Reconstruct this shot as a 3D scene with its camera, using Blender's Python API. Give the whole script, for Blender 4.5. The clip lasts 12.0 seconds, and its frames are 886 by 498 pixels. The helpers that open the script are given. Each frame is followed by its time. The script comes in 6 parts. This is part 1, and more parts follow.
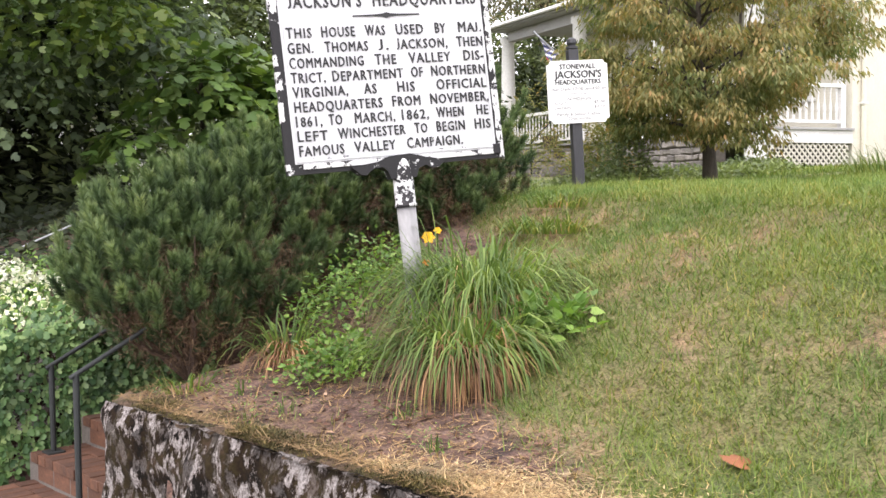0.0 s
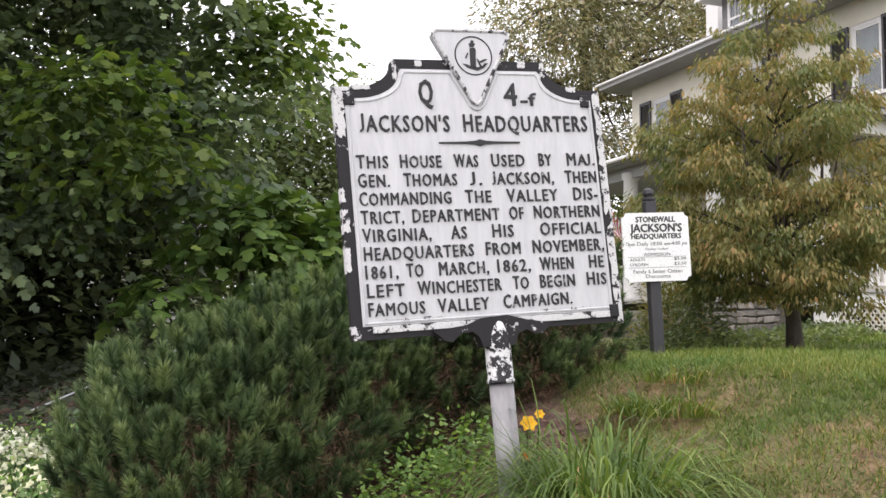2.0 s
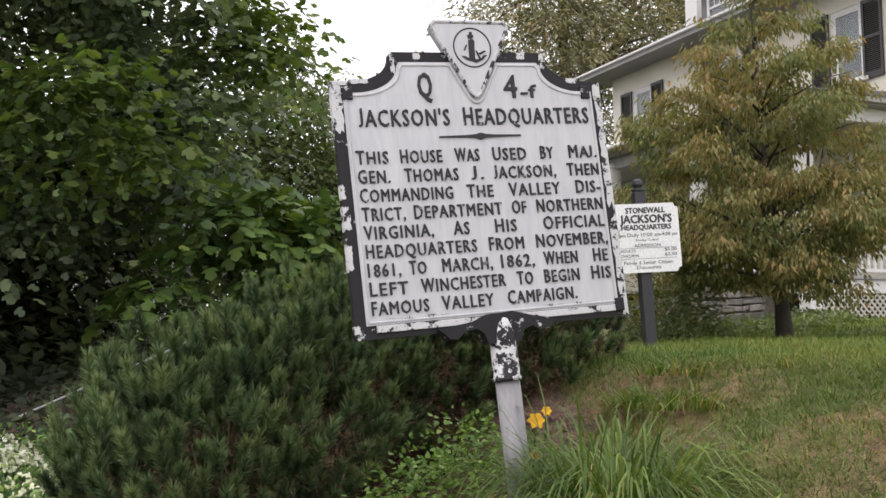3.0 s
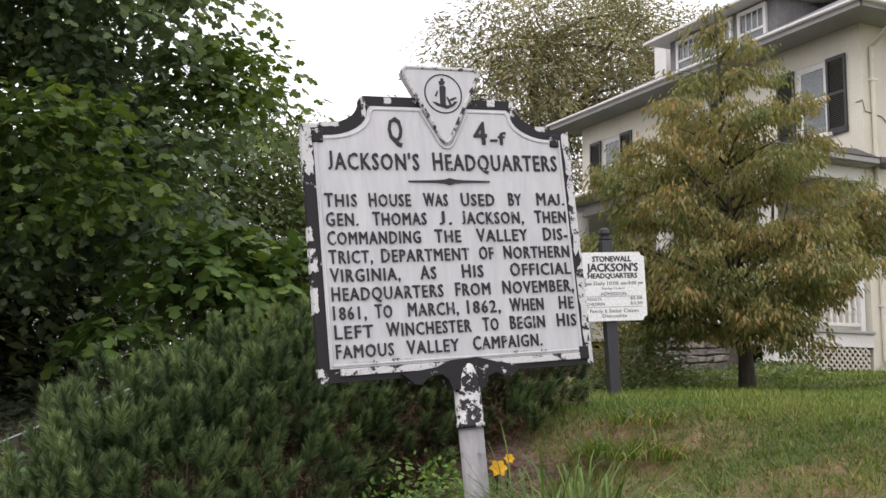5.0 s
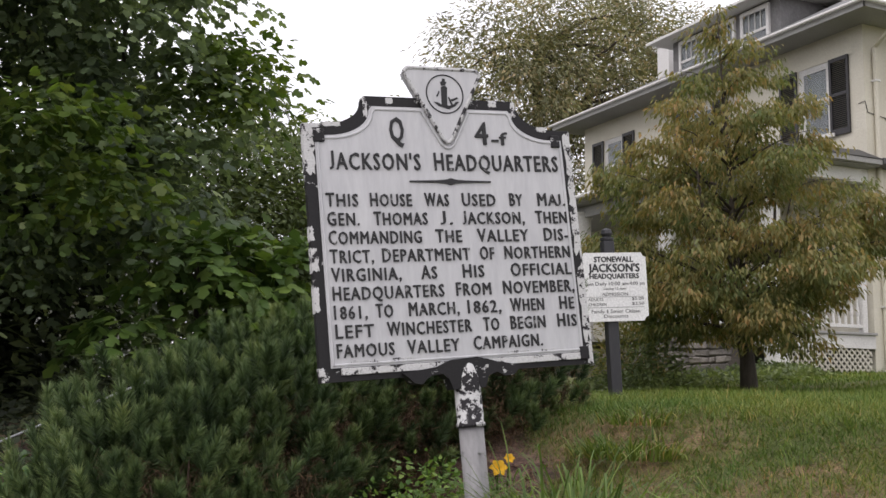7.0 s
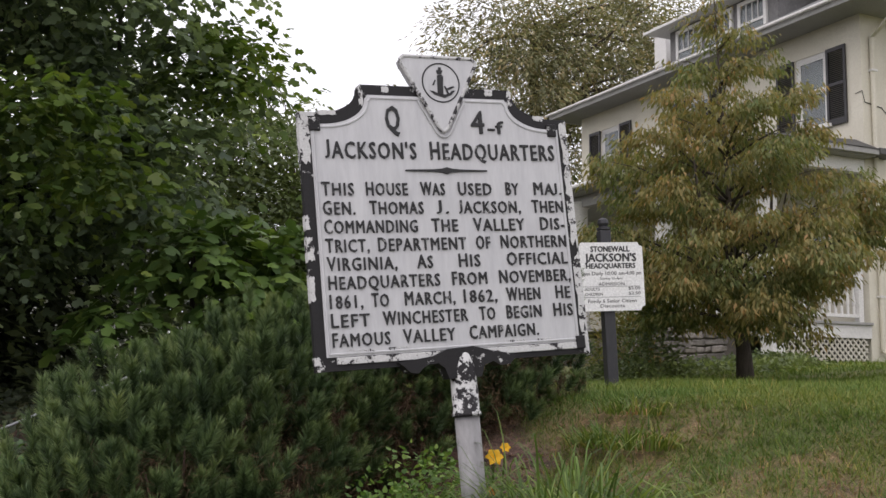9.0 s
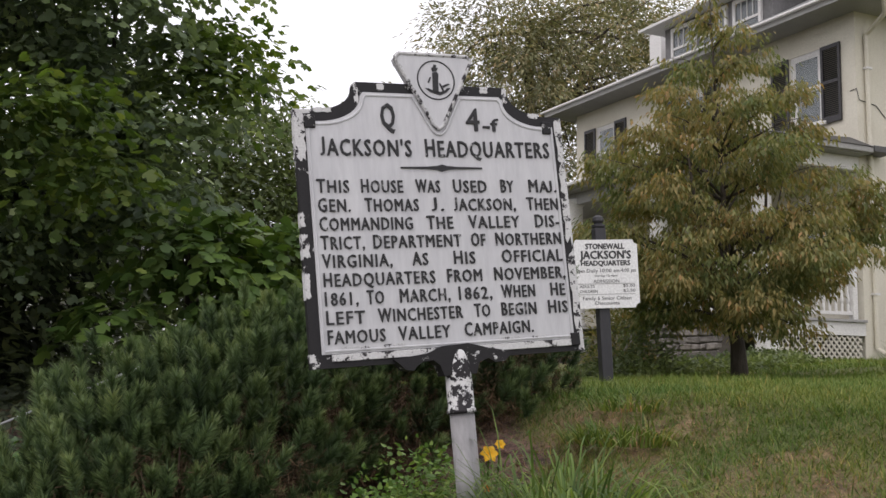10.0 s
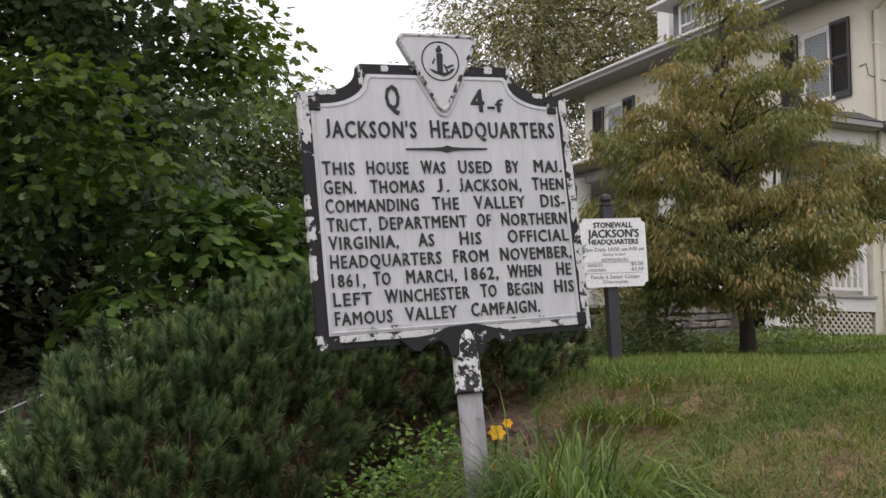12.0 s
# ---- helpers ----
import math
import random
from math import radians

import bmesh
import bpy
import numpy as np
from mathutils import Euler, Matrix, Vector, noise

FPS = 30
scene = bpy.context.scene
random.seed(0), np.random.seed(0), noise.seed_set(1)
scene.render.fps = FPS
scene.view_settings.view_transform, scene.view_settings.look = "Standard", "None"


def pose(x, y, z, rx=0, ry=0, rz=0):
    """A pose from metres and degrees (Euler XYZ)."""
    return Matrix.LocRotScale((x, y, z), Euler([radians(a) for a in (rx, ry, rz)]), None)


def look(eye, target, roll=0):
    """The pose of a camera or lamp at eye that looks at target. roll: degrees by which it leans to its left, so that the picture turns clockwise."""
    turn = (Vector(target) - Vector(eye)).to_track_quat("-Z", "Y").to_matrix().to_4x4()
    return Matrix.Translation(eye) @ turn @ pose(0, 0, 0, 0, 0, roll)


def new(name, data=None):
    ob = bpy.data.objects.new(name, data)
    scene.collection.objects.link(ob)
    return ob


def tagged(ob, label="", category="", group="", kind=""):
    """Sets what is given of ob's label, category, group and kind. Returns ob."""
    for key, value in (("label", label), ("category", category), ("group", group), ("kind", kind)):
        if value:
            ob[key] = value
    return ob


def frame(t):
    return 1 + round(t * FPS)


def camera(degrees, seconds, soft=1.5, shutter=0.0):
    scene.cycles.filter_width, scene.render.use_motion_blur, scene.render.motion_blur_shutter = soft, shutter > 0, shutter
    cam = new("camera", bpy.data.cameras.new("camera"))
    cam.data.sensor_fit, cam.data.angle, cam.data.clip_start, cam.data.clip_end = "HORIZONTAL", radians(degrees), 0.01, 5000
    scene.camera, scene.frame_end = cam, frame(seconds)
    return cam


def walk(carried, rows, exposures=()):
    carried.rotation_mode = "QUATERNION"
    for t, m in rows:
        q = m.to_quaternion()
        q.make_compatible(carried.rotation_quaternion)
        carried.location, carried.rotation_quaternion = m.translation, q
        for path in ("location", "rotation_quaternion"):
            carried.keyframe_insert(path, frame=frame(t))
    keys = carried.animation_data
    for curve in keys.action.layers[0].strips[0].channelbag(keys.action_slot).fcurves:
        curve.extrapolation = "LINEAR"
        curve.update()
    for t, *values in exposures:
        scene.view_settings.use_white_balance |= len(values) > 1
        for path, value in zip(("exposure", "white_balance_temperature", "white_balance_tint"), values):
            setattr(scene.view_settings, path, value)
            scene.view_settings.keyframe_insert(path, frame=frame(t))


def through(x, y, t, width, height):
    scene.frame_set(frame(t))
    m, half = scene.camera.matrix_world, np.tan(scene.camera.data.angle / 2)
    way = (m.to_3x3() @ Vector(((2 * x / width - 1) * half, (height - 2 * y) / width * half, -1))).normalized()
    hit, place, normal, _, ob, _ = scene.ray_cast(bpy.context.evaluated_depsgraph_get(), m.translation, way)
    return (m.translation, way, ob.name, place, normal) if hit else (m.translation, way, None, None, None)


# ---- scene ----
cam = camera(45.6, 12.0)
PATH = [
    (0, (0.0, 0.0, 1.5), (0.841, 1.812, 1.397), -0.6),
    (0.3, (0.079, 0.221, 1.516), (0.875, 2.055, 1.474), 0.6),
    (0.5, (0.089, 0.367, 1.531), (0.891, 2.2, 1.522), 0.8),
    (0.8, (0.108, 0.571, 1.538), (0.96, 2.378, 1.619), 1.9),
    (1, (0.096, 0.706, 1.55), (0.967, 2.501, 1.681), 1.0),
    (1.5, (0.137, 0.954, 1.553), (1.023, 2.741, 1.703), 0.2),
    (2, (0.215, 1.142, 1.563), (0.998, 2.973, 1.756), 0.5),
    (2.5, (0.183, 1.213, 1.578), (0.976, 3.039, 1.765), -0.3),
    (3, (0.168, 1.246, 1.578), (0.985, 3.063, 1.76), -0.7),
    (3.5, (0.171, 1.243, 1.585), (1.003, 3.05, 1.788), -0.5),
    (3.7, (0.17, 1.241, 1.588), (1.013, 3.04, 1.816), -0.3),
    (5.5, (0.173, 1.245, 1.58), (1.039, 3.027, 1.846), 0.6),
    (6, (0.175, 1.236, 1.58), (1.034, 3.023, 1.846), 0.5),
    (6.5, (0.173, 1.232, 1.578), (1.035, 3.017, 1.847), 0.6),
    (7, (0.172, 1.232, 1.58), (1.036, 3.016, 1.844), 0.7),
    (9, (0.179, 1.239, 1.579), (1.05, 3.023, 1.824), 0.7),
    (9.5, (0.175, 1.23, 1.578), (1.053, 3.011, 1.817), 0.7),
    (10, (0.176, 1.233, 1.578), (1.056, 3.014, 1.818), 0.7),
    (10.5, (0.18, 1.236, 1.575), (1.058, 3.017, 1.812), 0.6),
    (11, (0.18, 1.241, 1.576), (1.058, 3.024, 1.795), 0.6),
    (11.5, (0.18, 1.234, 1.578), (1.061, 3.015, 1.807), 0.4),
    (12, (0.181, 1.214, 1.58), (1.047, 3.006, 1.782), 0.2),
]
EXPOSURE = [(t, e, 6500, 18) for t, e in ((0, 1.5), (0.5, 1.46), (1.0, 1.22), (1.5, 0.97), (2.0, 0.83), (2.5, 0.52), (3.7, 0.46), (5.5, 0.37), (7.0, 0.14), (9.0, 0.1), (12.0, 0.09))]
walk(cam, [(t, look(eye, target, roll)) for t, eye, target, roll in PATH], EXPOSURE)

# ---- world and sun: bright overcast sky ----
world = bpy.data.worlds.new("overcast")
scene.world = world
world.use_nodes = True
wn, wl = world.node_tree.nodes, world.node_tree.links
sky = wn.new("ShaderNodeTexSky")
sky.sky_type, sky.sun_disc = "NISHITA", False
sky.sun_elevation, sky.sun_rotation = radians(48), radians(-60)
sky_mix = wn.new("ShaderNodeMix")
sky_mix.data_type = "RGBA"
sky_mix.inputs[0].default_value = 0.93
wl.new(sky.outputs[0], sky_mix.inputs[6])
sky_mix.inputs[7].default_value = (10.6, 10.75, 11.0, 1)
wl.new(sky_mix.outputs[2], wn["Background"].inputs[0])
wn["Background"].inputs[1].default_value = 0.115
sun = new("sun", bpy.data.lights.new("sun", "SUN"))
sun.data.energy, sun.data.angle, sun.data.color = 0.9, radians(35), (1, 0.97, 0.92)
sun.matrix_world = look((-20, -8, 30), (2, 5, 1))


# ---- materials ----
def material(name, base, rough=0.7, metal=0.0):
    m = bpy.data.materials.new(name)
    m.use_nodes = True
    b = m.node_tree.nodes["Principled BSDF"]
    b.inputs["Base Color"].default_value = (*base, 1)
    b.inputs["Roughness"].default_value = rough
    b.inputs["Metallic"].default_value = metal
    return m, m.node_tree.nodes, m.node_tree.links, b


def noise_node(n, l, scale, detail=4.0, rough=0.6, coord="Object", stretch=None):
    tc = n.new("ShaderNodeTexCoord")
    nt = n.new("ShaderNodeTexNoise")
    nt.inputs["Scale"].default_value, nt.inputs["Detail"].default_value, nt.inputs["Roughness"].default_value = scale, detail, rough
    if stretch:
        mp = n.new("ShaderNodeMapping")
        mp.inputs["Scale"].default_value = stretch
        l.new(tc.outputs[coord], mp.inputs[0])
        l.new(mp.outputs[0], nt.inputs[0])
    else:
        l.new(tc.outputs[coord], nt.inputs[0])
    return nt


def ramp(n, l, fac, stops):
    r = n.new("ShaderNodeValToRGB")
    while len(r.color_ramp.elements) < len(stops):
        r.color_ramp.elements.new(0.5)
    for e, (p, c) in zip(r.color_ramp.elements, stops):
        e.position, e.color = p, (*c, 1)
    l.new(fac, r.inputs[0])
    return r.outputs[0]


def blend(n, l, fac, a, b, mode="MIX"):
    x = n.new("ShaderNodeMix")
    x.data_type, x.blend_type = "RGBA", mode
    for k, v in ((0, fac), (6, a), (7, b)):
        if isinstance(v, (int, float)):
            x.inputs[k].default_value = v
        elif isinstance(v, tuple):
            x.inputs[k].default_value = (*v, 1)
        else:
            l.new(v, x.inputs[k])
    return x.outputs[2]


def bump(n, l, b, height, strength=0.3, dist=0.01):
    k = n.new("ShaderNodeBump")
    k.inputs["Strength"].default_value, k.inputs["Distance"].default_value = strength, dist
    l.new(height, k.inputs["Height"])
    l.new(k.outputs[0], b.inputs["Normal"])


def mottled(name, stops, scale, rough=0.8, fine=60.0, bump_s=0.3, bump_d=0.005, stretch=None, metal=0.0, random_tint=0.0, grain_lo=0.72, grain_hi=1.1):
    """Two scales of variation, with fine relief."""
    m, n, l, b = material(name, stops[0][1], rough, metal)
    big, small = noise_node(n, l, scale, 5, 0.65, stretch=stretch), noise_node(n, l, fine, 4, 0.7, stretch=stretch)
    col = ramp(n, l, big.outputs[0], stops)
    grain = ramp(n, l, small.outputs[0], [(0.3, (grain_lo,) * 3), (0.7, (grain_hi,) * 3)])
    col = blend(n, l, 1.0, col, grain, "MULTIPLY")
    if random_tint:
        oi = n.new("ShaderNodeObjectInfo")
        lo = 1 - random_tint
        col = blend(n, l, 1.0, col, ramp(n, l, oi.outputs["Random"], [(0, (lo, lo, lo)), (1, (1.1, 1.08, 1.05))]), "MULTIPLY")
    l.new(col, b.inputs["Base Color"])
    bump(n, l, b, small.outputs[0], bump_s, bump_d)
    return m


def chipped(name, paint, under, scale, cut, rough=0.5, soft=0.02, stretch=None):
    """Old paint flaked off in ragged patches."""
    m, n, l, b = material(name, paint, rough)
    b.inputs["Specular IOR Level"].default_value = 0.2
    big = noise_node(n, l, scale, 7, 0.7, stretch=stretch)
    fine = noise_node(n, l, 150, 3, 0.6)
    mask = ramp(n, l, big.outputs[0], [(cut, (0, 0, 0)), (cut + soft, (1, 1, 1))])
    p = blend(n, l, 1.0, paint, ramp(n, l, fine.outputs[0], [(0.3, (0.8, 0.8, 0.8)), (0.7, (1.08, 1.08, 1.08))]), "MULTIPLY")
    l.new(blend(n, l, mask, p, under), b.inputs["Base Color"])
    bump(n, l, b, mask, 0.5, 0.002)
    return m


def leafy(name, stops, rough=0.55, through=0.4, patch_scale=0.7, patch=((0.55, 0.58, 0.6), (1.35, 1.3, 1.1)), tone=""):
    """Leaves: each one has its own tone, some light goes through them."""
    m, n, l, b = material(name, stops[0][1], rough)
    b.inputs["Specular IOR Level"].default_value = 0.32
    if tone:
        own = n.new("ShaderNodeAttribute")
        own.attribute_name = tone
        col = ramp(n, l, own.outputs["Fac"], stops)
    else:
        geo = n.new("ShaderNodeNewGeometry")
        col = ramp(n, l, geo.outputs["Random Per Island"], stops)
    # The default patches paint cool shade and warm light in, for depth
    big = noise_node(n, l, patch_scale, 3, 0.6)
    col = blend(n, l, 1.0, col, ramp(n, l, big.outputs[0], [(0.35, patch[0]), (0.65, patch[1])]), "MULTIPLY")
    l.new(col, b.inputs["Base Color"])
    tr = n.new("ShaderNodeBsdfTranslucent")
    l.new(blend(n, l, 1.0, col, (1.3, 1.35, 0.7), "MULTIPLY"), tr.inputs[0])
    mx = n.new("ShaderNodeMixShader")
    mx.inputs[0].default_value = through
    l.new(b.outputs[0], mx.inputs[1])
    l.new(tr.outputs[0], mx.inputs[2])
    l.new(mx.outputs[0], n["Material Output"].inputs[0])
    return m


SIGN_WHITE = mottled("sign_face_paint", [(0.3, (0.47, 0.472, 0.485)), (0.5, (0.53, 0.532, 0.54)), (0.7, (0.57, 0.572, 0.576))], 5, 0.42, 26, 0.12, 0.001, stretch=(3, 1, 0.5), grain_lo=0.93, grain_hi=1.03)
SIGN_FRAME = chipped("flaking_black_paint", (0.022, 0.021, 0.022), (0.55, 0.55, 0.54), 17, 0.615)
SIGN_WORN = chipped("frame_worn_to_primer", (0.6, 0.6, 0.59), (0.03, 0.028, 0.03), 20, 0.55)
COLLAR = chipped("flaking_collar_paint", (0.025, 0.023, 0.025), (0.6, 0.6, 0.59), 18, 0.5)
LETTER = chipped("raised_letter_paint", (0.036, 0.036, 0.037), (0.42, 0.42, 0.41), 30, 0.605, 0.5, 0.06)
CREST_RIM = chipped("crest_rim_paint", (0.55, 0.55, 0.545), (0.03, 0.028, 0.03), 24, 0.52, 0.5, 0.03)
POLE = mottled("grey_pole_paint", [(0.3, (0.22, 0.215, 0.215)), (0.7, (0.3, 0.295, 0.295))], 6, 0.45, 40, 0.1, 0.001, stretch=(1, 1, 0.3))
BOARD = mottled("white_sign_board", [(0.3, (0.8, 0.8, 0.79)), (0.7, (0.85, 0.85, 0.84))], 4, 0.4, 60, 0.03, 0.001)
PRINT = mottled("black_print", [(0.3, (0.03, 0.03, 0.03)), (0.7, (0.05, 0.05, 0.05))], 20, 0.5)
PRINT_PALE = mottled("faded_print", [(0.3, (0.06, 0.06, 0.06)), (0.7, (0.11, 0.11, 0.11))], 20, 0.5)
DARK_POST = mottled("dark_post_paint", [(0.3, (0.022, 0.022, 0.026)), (0.7, (0.038, 0.037, 0.042))], 6, 0.5, 50, 0.15, 0.002, stretch=(1, 1, 0.2))
STUCCO = mottled("cream_stucco", [(0.3, (0.6, 0.565, 0.465)), (0.7, (0.66, 0.63, 0.53))], 0.9, 0.9, 22, 0.6, 0.02, grain_lo=0.92, grain_hi=1.03)
WHITE_WOOD = mottled("white_painted_wood", [(0.3, (0.68, 0.67, 0.64)), (0.7, (0.76, 0.75, 0.72))], 2.5, 0.55, 40, 0.1, 0.002)
# Grey of soffits, fascias and deck; on the porch beam it paints shade
GREY_AND_SHADE = mottled("grey_boards_and_beam_shade", [(0.3, (0.3, 0.295, 0.28)), (0.7, (0.37, 0.365, 0.35))], 1.5, 0.7, 40, 0.1, 0.002)
SHUTTER = mottled("black_shutter_paint", [(0.3, (0.018, 0.017, 0.018)), (0.7, (0.03, 0.028, 0.028))], 4, 0.5, 40, 0.15, 0.002)
SLATE = mottled("grey_slate", [(0.3, (0.15, 0.15, 0.148)), (0.7, (0.23, 0.225, 0.22))], 2.5, 0.8, 18, 0.5, 0.02)
TIN = mottled("dull_tin_roof", [(0.3, (0.05, 0.05, 0.048)), (0.7, (0.09, 0.088, 0.085))], 2, 0.6, 20, 0.2, 0.005)
# Near-black colour standing for unlit space behind windows and lattice
SHADE_ROOM = mottled("room_shade_colour", [(0.3, (0.06, 0.055, 0.05)), (0.7, (0.1, 0.09, 0.08))], 2, 0.9)
DOOR = mottled("dark_door_paint", [(0.3, (0.03, 0.028, 0.025)), (0.7, (0.05, 0.045, 0.04))], 3, 0.5, 40)
CURTAIN = mottled("pale_curtain", [(0.3, (0.3, 0.34, 0.31)), (0.7, (0.46, 0.5, 0.45))], 7, 0.9, 40, 0.4, 0.02, stretch=(4, 4, 0.3))
LATTICE = mottled("cream_lattice_wood", [(0.3, (0.52, 0.49, 0.41)), (0.7, (0.62, 0.59, 0.5))], 3, 0.7, 50)
STONE = mottled("grey_field_stone", [(0.25, (0.15, 0.14, 0.13)), (0.5, (0.25, 0.23, 0.21)), (0.75, (0.36, 0.34, 0.31))], 5, 0.9, 30, 0.6, 0.02, random_tint=0.4)
MORTAR = mottled("old_mortar", [(0.3, (0.1, 0.085, 0.075)), (0.7, (0.16, 0.14, 0.12))], 6, 0.95, 40, 0.5, 0.01)
BRICK = mottled("red_paving_brick", [(0.3, (0.075, 0.032, 0.018)), (0.7, (0.16, 0.068, 0.035))], 9, 0.85, 60, 0.5, 0.004, random_tint=0.35)
IRON = mottled("black_iron_paint", [(0.3, (0.01, 0.012, 0.012)), (0.7, (0.02, 0.023, 0.022))], 9, 0.65, 60, 0.15, 0.001)
STEEL = mottled("weathered_pipe", [(0.3, (0.3, 0.31, 0.32)), (0.7, (0.42, 0.43, 0.44))], 9, 0.4, 60, 0.1, 0.001, metal=0.6)
PAVING = mottled("concrete_pavement", [(0.3, (0.3, 0.29, 0.27)), (0.7, (0.4, 0.385, 0.36))], 1.5, 0.9, 60, 0.3, 0.004)
ASPHALT = mottled("asphalt", [(0.3, (0.045, 0.045, 0.046)), (0.7, (0.065, 0.064, 0.063))], 1.5, 0.9, 120, 0.4, 0.005)
BARK = mottled("grey_bark", [(0.3, (0.045, 0.036, 0.028)), (0.7, (0.1, 0.083, 0.066))], 7, 0.95, 40, 0.8, 0.02, stretch=(1, 1, 0.25))
BARK_PINE = mottled("brown_pine_bark", [(0.3, (0.06, 0.036, 0.024)), (0.7, (0.13, 0.085, 0.06))], 12, 0.95, 60, 0.8, 0.01)
CLAY = mottled("dark_clay_pot", [(0.3, (0.05, 0.035, 0.03)), (0.7, (0.09, 0.06, 0.05))], 9, 0.8)
CLAPBOARD = mottled("pale_clapboard", [(0.3, (0.5, 0.5, 0.48)), (0.7, (0.6, 0.6, 0.58))], 2, 0.7, 30)
FLAG_RED = mottled("red_flag_cloth", [(0.3, (0.4, 0.03, 0.045)), (0.7, (0.5, 0.05, 0.06))], 5, 0.8, 80)
FLAG_WHITE = mottled("white_flag_cloth", [(0.3, (0.68, 0.66, 0.66)), (0.7, (0.76, 0.74, 0.74))], 5, 0.8, 80)
FLAG_BLUE = mottled("blue_flag_cloth", [(0.3, (0.03, 0.035, 0.11)), (0.7, (0.05, 0.055, 0.16))], 5, 0.8, 80)

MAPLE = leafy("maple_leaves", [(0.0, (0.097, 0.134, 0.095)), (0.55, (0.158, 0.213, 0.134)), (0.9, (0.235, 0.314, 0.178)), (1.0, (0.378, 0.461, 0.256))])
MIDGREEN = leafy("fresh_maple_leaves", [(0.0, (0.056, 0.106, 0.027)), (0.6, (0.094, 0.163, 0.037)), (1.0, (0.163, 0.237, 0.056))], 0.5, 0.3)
# Second maple leaf colour, with the look of sunlight put into it
LIME = leafy("maple_leaves_sunlit_colour", [(0.0, (0.053, 0.094, 0.023)), (0.6, (0.098, 0.156, 0.032)), (1.0, (0.165, 0.211, 0.054))], 0.55, 0.45)
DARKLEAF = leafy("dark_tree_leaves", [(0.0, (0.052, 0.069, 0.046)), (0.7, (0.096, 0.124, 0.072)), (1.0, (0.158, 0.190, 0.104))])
# Darker leaf colour that paints in the deep shade under the maple
SHADETONE = leafy("leaves_darkened_for_shade", [(0.0, (0.022, 0.03, 0.018)), (0.7, (0.04, 0.052, 0.028)), (1.0, (0.065, 0.08, 0.04))], 0.7, 0.2)
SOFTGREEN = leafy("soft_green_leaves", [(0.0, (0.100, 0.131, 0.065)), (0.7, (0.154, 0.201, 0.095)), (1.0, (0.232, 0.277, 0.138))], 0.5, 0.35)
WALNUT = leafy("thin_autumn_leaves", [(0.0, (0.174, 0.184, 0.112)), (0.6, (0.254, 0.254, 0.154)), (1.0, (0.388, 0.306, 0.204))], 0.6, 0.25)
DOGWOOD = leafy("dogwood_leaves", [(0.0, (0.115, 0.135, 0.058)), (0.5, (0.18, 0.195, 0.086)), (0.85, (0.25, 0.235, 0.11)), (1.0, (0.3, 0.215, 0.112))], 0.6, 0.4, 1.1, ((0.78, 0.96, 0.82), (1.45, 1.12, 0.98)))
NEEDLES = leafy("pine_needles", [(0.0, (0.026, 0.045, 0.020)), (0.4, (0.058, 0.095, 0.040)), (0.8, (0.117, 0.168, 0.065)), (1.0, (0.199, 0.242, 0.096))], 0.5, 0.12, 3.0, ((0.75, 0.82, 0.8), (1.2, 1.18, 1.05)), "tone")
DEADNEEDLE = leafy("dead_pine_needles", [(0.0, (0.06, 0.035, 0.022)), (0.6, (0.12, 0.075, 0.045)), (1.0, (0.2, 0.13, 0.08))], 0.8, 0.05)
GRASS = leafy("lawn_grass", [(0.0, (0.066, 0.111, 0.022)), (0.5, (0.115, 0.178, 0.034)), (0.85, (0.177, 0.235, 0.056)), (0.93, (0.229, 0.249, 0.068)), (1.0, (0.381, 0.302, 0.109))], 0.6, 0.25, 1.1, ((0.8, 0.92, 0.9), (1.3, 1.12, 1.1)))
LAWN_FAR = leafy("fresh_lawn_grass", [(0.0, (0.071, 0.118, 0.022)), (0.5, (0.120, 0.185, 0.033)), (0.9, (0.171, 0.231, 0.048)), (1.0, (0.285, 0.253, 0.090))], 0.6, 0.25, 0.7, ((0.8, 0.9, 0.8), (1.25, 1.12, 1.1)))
STRAW = leafy("dry_straw", [(0.0, (0.160, 0.093, 0.048)), (0.6, (0.282, 0.177, 0.088)), (1.0, (0.433, 0.294, 0.159))], 0.8, 0.1)
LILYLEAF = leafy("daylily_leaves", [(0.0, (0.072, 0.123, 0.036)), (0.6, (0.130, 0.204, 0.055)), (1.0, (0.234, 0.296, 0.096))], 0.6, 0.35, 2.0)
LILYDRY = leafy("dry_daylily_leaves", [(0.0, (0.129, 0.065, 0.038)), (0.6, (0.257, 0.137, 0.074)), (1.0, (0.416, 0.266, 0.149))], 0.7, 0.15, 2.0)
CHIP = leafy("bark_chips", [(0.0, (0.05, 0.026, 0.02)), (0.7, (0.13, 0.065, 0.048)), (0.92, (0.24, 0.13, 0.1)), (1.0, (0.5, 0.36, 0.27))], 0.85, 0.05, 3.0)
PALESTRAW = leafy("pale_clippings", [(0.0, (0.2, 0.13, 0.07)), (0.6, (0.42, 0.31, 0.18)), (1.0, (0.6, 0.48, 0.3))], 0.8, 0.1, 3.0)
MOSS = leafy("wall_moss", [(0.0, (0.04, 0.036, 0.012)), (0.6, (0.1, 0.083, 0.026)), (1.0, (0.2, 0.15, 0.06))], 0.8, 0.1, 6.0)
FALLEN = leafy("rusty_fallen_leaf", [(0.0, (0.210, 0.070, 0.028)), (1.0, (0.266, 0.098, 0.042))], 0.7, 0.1)
